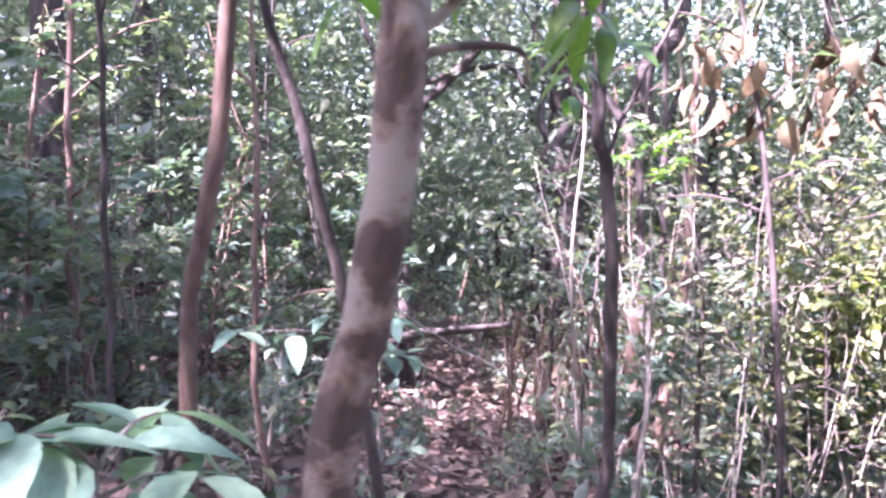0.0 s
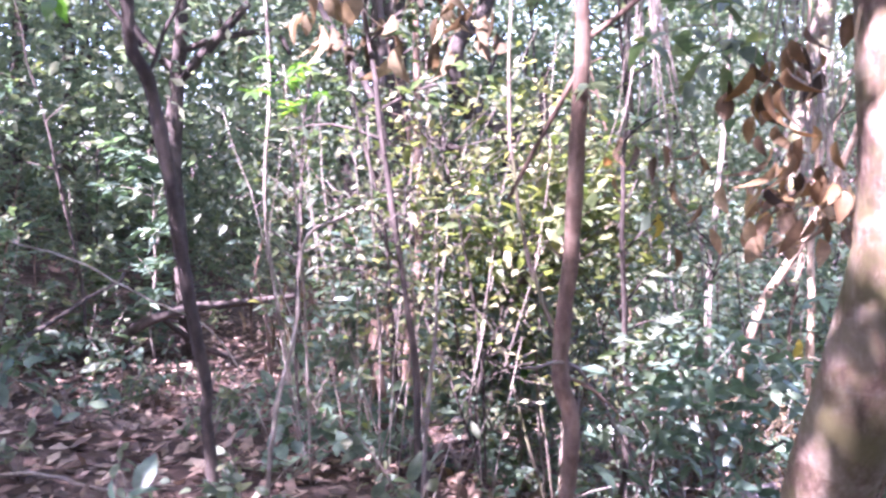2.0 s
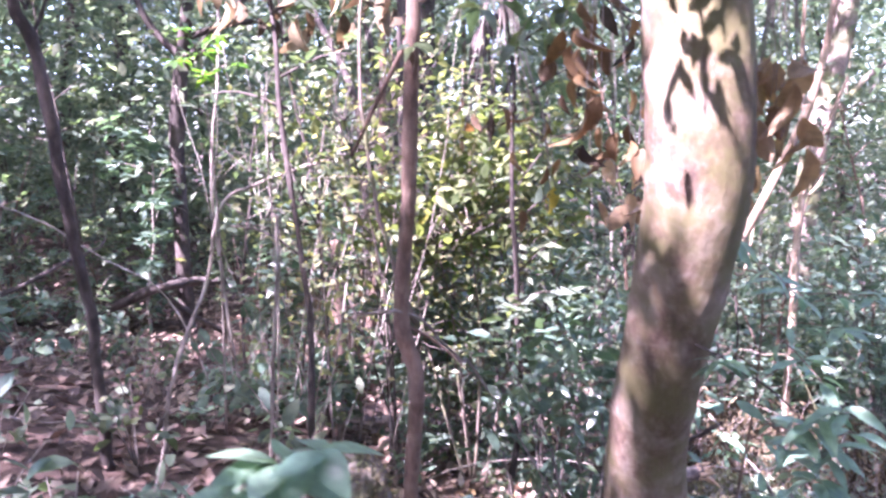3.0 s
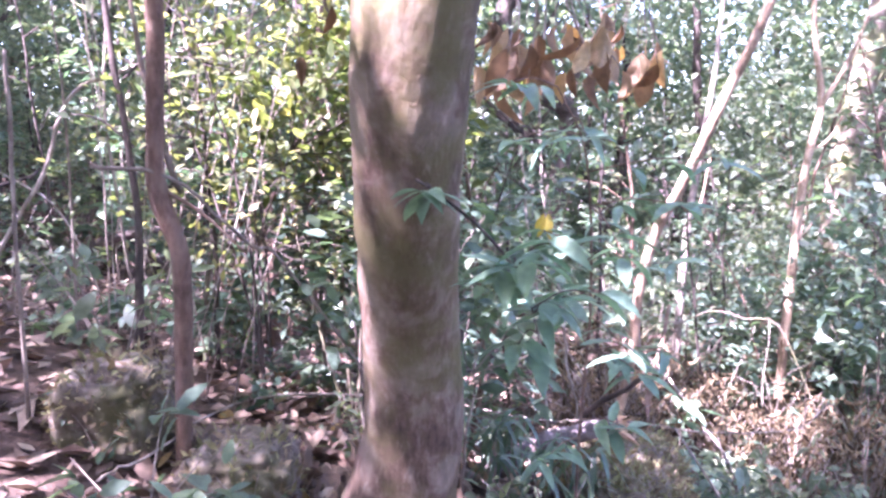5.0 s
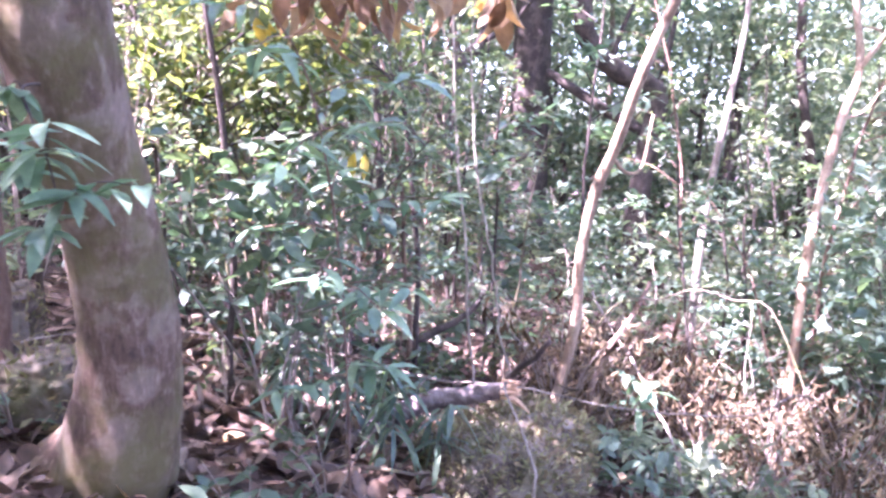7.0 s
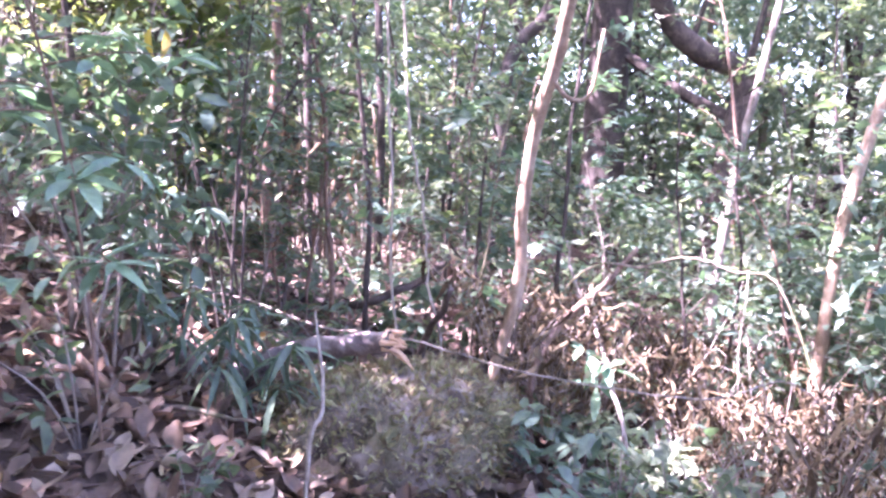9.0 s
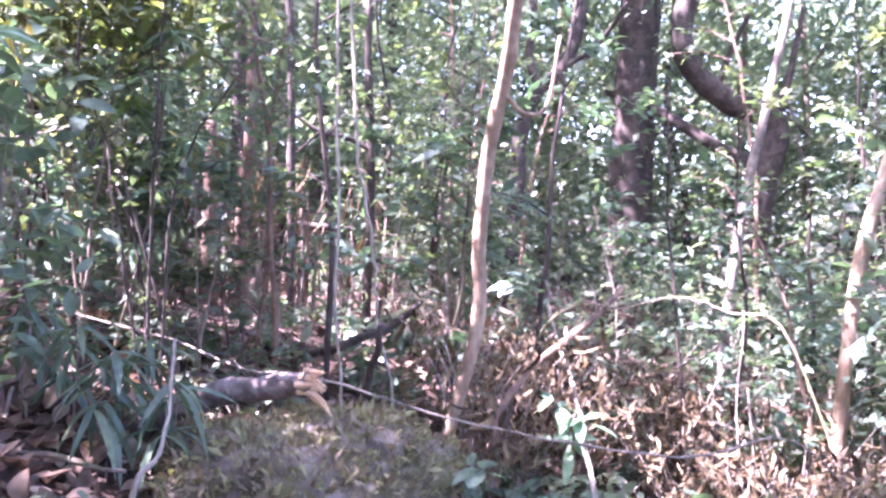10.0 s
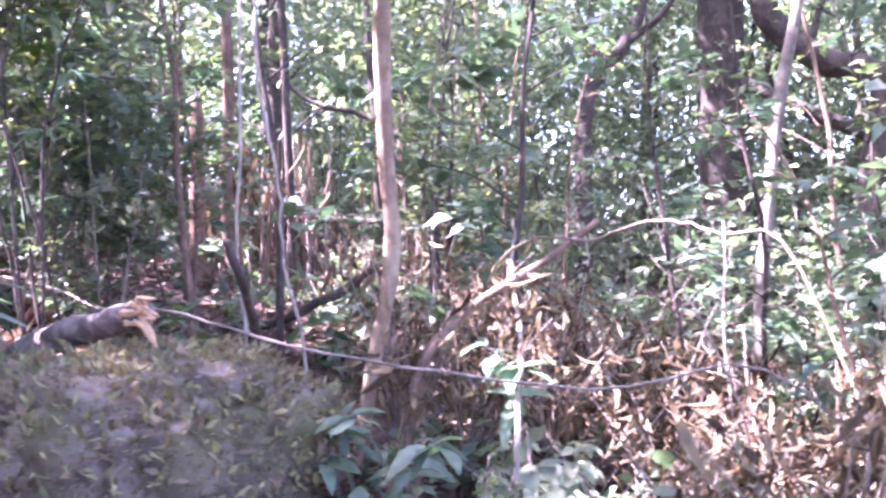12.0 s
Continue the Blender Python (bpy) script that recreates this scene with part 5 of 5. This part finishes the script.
def dead_stalks(cx, cy, n, seed):
    """A clump of dead upright stalks, with withered blades that hang from them."""
    r = np.random.default_rng(seed)
    z = gz(cx, cy)
    e = thing("dead_stalks", (cx, cy, z), "clump of dead brown upright stalks with withered blades", "dead plant", "dead stalks")
    for k in range(n):
        a = r.normal(0, 0.17, 2)
        h = r.uniform(0.6, 1.35)
        v, f = tube([(a[0], a[1], -0.05), (a[0] * 1.1, a[1] * 1.1, h * 0.5), (a[0] * 1.3 + r.normal(0, 0.05), a[1] * 1.3, h)], [0.013, 0.010, 0.004], 5, 0.08, 4, 0.008, k)
        part("stalk", mesh_of("stalk", v, f, BARK_RED if k % 3 else TWIG, True), e)
    m = 26
    base = np.c_[r.normal(0, 0.2, (m, 2)), r.uniform(0.4, 1.25, m)]
    part("foliage", leaf_mesh("foliage", base, r.normal(0, 0.25, (m, 3)) + (0, 0, -1), unit(r.normal(size=(m, 3))), r.uniform(0.2, 0.45, m), 0.035, LEAF_BROWN, 3, 0.8, 0.4, r), e, kind="stuff")


for i, (x, y) in enumerate([(1.55, 5.68), (1.85, 5.9), (1.2, 5.9), (2.05, 6.6)]):
    dead_stalks(x, y, 13, 70 + i)
stem_tree("slanting_tree", [(7.2, 8.0, -2.2), (7.45, 8.1, 1.0), (7.85, 8.27, 2.65), (8.2, 8.4, 4.5)], [0.17, 0.15, 0.14, 0.08], BARK, "slanting grey-brown tree deep in the woods", sides=10,
          branches=[([(7.5, 8.1, 1.3), (8.0, 8.1, 2.0), (8.6, 8.2, 2.4)], [0.05, 0.04, 0.02])], foliage=cloud((8.2, 8.4, 4.8), (1.5, 1.4, 0.8), 500, 0.14, LEAF_HAZY, 1, clumps=12))


# ---- woods further off, and the canopy overhead ----
def far_woods():
    n_cl, per = 6200, 42
    x = rng.uniform(-14, 18, n_cl)
    y = 6.6 + 20 * rng.random(n_cl) ** 1.25
    h = rng.random(n_cl) ** 1.25 * 8.2
    h = np.where((x > 1.5) & (y > 10), h * 1.1, h)
    keep = ~((y < 12.6) & (x > 1.6) & (x < 6.4) & (h > 1.1))
    keep &= ~((y < 11) & (x < 3) & (h < 1.5) & (rng.random(n_cl) < 0.6))
    x, y, h = x[keep], y[keep], h[keep]
    n_cl = len(x)
    hub = np.stack([x, y, ground_z(x, y) + 0.1 + h], -1)
    base = (hub[:, None] + rng.normal(0, 1, (n_cl, per, 3)) * np.array((0.36, 0.36, 0.22))).reshape(-1, 3)
    n = len(base)
    L = rng.uniform(0.08, 0.17, n) * (0.85 + 0.06 * (base[:, 1] - 6))
    me = leaf_mesh("far_undergrowth", base, random_dirs(n), leaf_normals(n, 0.6), L, L * rng.uniform(0.4, 0.6, n), LEAF_HAZY, 1)
    tagged(new("far_undergrowth", me), "dense green undergrowth and foliage of the deeper woods", "undergrowth", kind="stuff")


far_woods()


def forest_edge():
    """The last belt of foliage, all round, that closes the view."""
    n_cl, per = 3600, 40
    a = rng.uniform(0, 2 * math.pi, n_cl)
    d = rng.uniform(24, 31, n_cl)
    x, y = 2.5 + d * np.cos(a), 3 + d * np.sin(a)
    hub = np.stack([x, y, ground_z(x, y) + 12 * rng.random(n_cl) ** 0.95], -1)
    base = (hub[:, None] + rng.normal(0, 1, (n_cl, per, 3)) * np.array((0.9, 0.9, 0.6))).reshape(-1, 3)
    n = len(base)
    L = rng.uniform(0.25, 0.5, n)
    me = leaf_mesh("forest_edge", base, random_dirs(n), leaf_normals(n, 0.7), L, L * 0.5, LEAF_HAZY, 1)
    tagged(new("forest_edge", me), "distant green foliage that closes the woods", "foliage", kind="stuff")


forest_edge()


def high_canopy():
    """The closed upper storey, unseen, added to block the sun outside set breaks."""
    n_cl, per = 2000, 46
    x, y = rng.uniform(-16, 17, n_cl), rng.uniform(-13, 22, n_cl)
    hub = np.stack([x, y, ground_z(x, y) + 8.0 + 3.5 * rng.random(n_cl)], -1)
    base = (hub[:, None] + rng.normal(0, 1, (n_cl, per, 3)) * np.array((0.75, 0.75, 0.3))).reshape(-1, 3)
    base = base[~in_gap(base)]
    n = len(base)
    L = rng.uniform(0.2, 0.36, n)
    me = leaf_mesh("upper_canopy", base, random_dirs(n), leaf_normals(n, 0.5), L, L * rng.uniform(0.45, 0.65, n), LEAF_HAZY, 1)
    tagged(new("upper_canopy", me), "high leaf canopy added out of view to block the sun, with small breaks", "canopy", kind="stuff")


high_canopy()


def canopy():
    # leaves above the view, added to keep sun off the path side
    n_cl, per = 500, 60
    x, y = rng.uniform(-10, 9, n_cl), rng.uniform(-9, 7, n_cl)
    keep = (y < 2.0) | (x < 0.5)
    x, y = x[keep], y[keep]
    z = ground_z(x, y) + 4.6 + 3.5 * rng.random(len(x))
    # extra low clumps, there only to darken the leaning trunk
    low = rng.uniform((-0.3, -2.4, 3.3), (4.6, 0.7, 4.6), (70, 3))
    hub = np.vstack([np.stack([x, y, z], -1), low])
    base = (hub[:, None] + rng.normal(0, 1, (len(hub), per, 3)) * np.array((0.5, 0.5, 0.25))).reshape(-1, 3)
    base = base[~in_gap(base)]
    n = len(base)
    L = rng.uniform(0.10, 0.2, n)
    me = leaf_mesh("canopy_foliage", base, random_dirs(n), leaf_normals(n, 0.5), L, L * rng.uniform(0.4, 0.6, n), LEAF_HAZY, 1)
    tagged(new("canopy_foliage", me), "leaf canopy added overhead to shade the path and trunk, with gaps of sky", "canopy", kind="stuff")


canopy()


def shading_undergrowth():
    """Unseen undergrowth across the path, added to cut light and close the wood there."""
    n_cl, per = 900, 40
    x, y = rng.uniform(-9, 13, n_cl), rng.uniform(-8, -2.4, n_cl)
    hub = np.stack([x, y, ground_z(x, y) + 0.2 + 4.6 * rng.random(n_cl)], -1)
    base = (hub[:, None] + rng.normal(0, 1, (n_cl, per, 3)) * np.array((0.4, 0.3, 0.3))).reshape(-1, 3)
    base = base[~in_gap(base) & (base[:, 1] < -1.7)]
    n = len(base)
    L = rng.uniform(0.1, 0.2, n)
    me = leaf_mesh("undergrowth", base, random_dirs(n), leaf_normals(n, 0.6), L, L * rng.uniform(0.4, 0.6, n), LEAF_HAZY, 1)
    tagged(new("undergrowth", me), "dense green undergrowth added unseen on the near side to cut light", "undergrowth", kind="stuff")


shading_undergrowth()


def woods_behind():
    """Trees behind the path, so that the place is closed all round."""
    r = np.random.default_rng(99)
    for i, (x, y) in enumerate(spots(16, -8, 12, -9, -2.2, 1.8, 66, 1.2)):
        z, rad, h = gz(x, y), r.uniform(0.05, 0.14), r.uniform(5, 8)
        stem_tree("forest_tree", [(x, y, z - 0.1), (x + r.normal(0, 0.1), y, z + h * 0.5), (x + r.normal(0, 0.3), y + r.normal(0, 0.3), z + h)], [rad * 1.2, rad, rad * 0.4], BARK, "slim forest tree beside the path", "tree", "woodland trees", 8, (),
                  cloud((x, y, z + h * 0.95), (1.4, 1.4, 1.0), 360, 0.15, LEAF_HAZY, 1, clumps=12), 0.05, 0.01, i)


woods_behind()
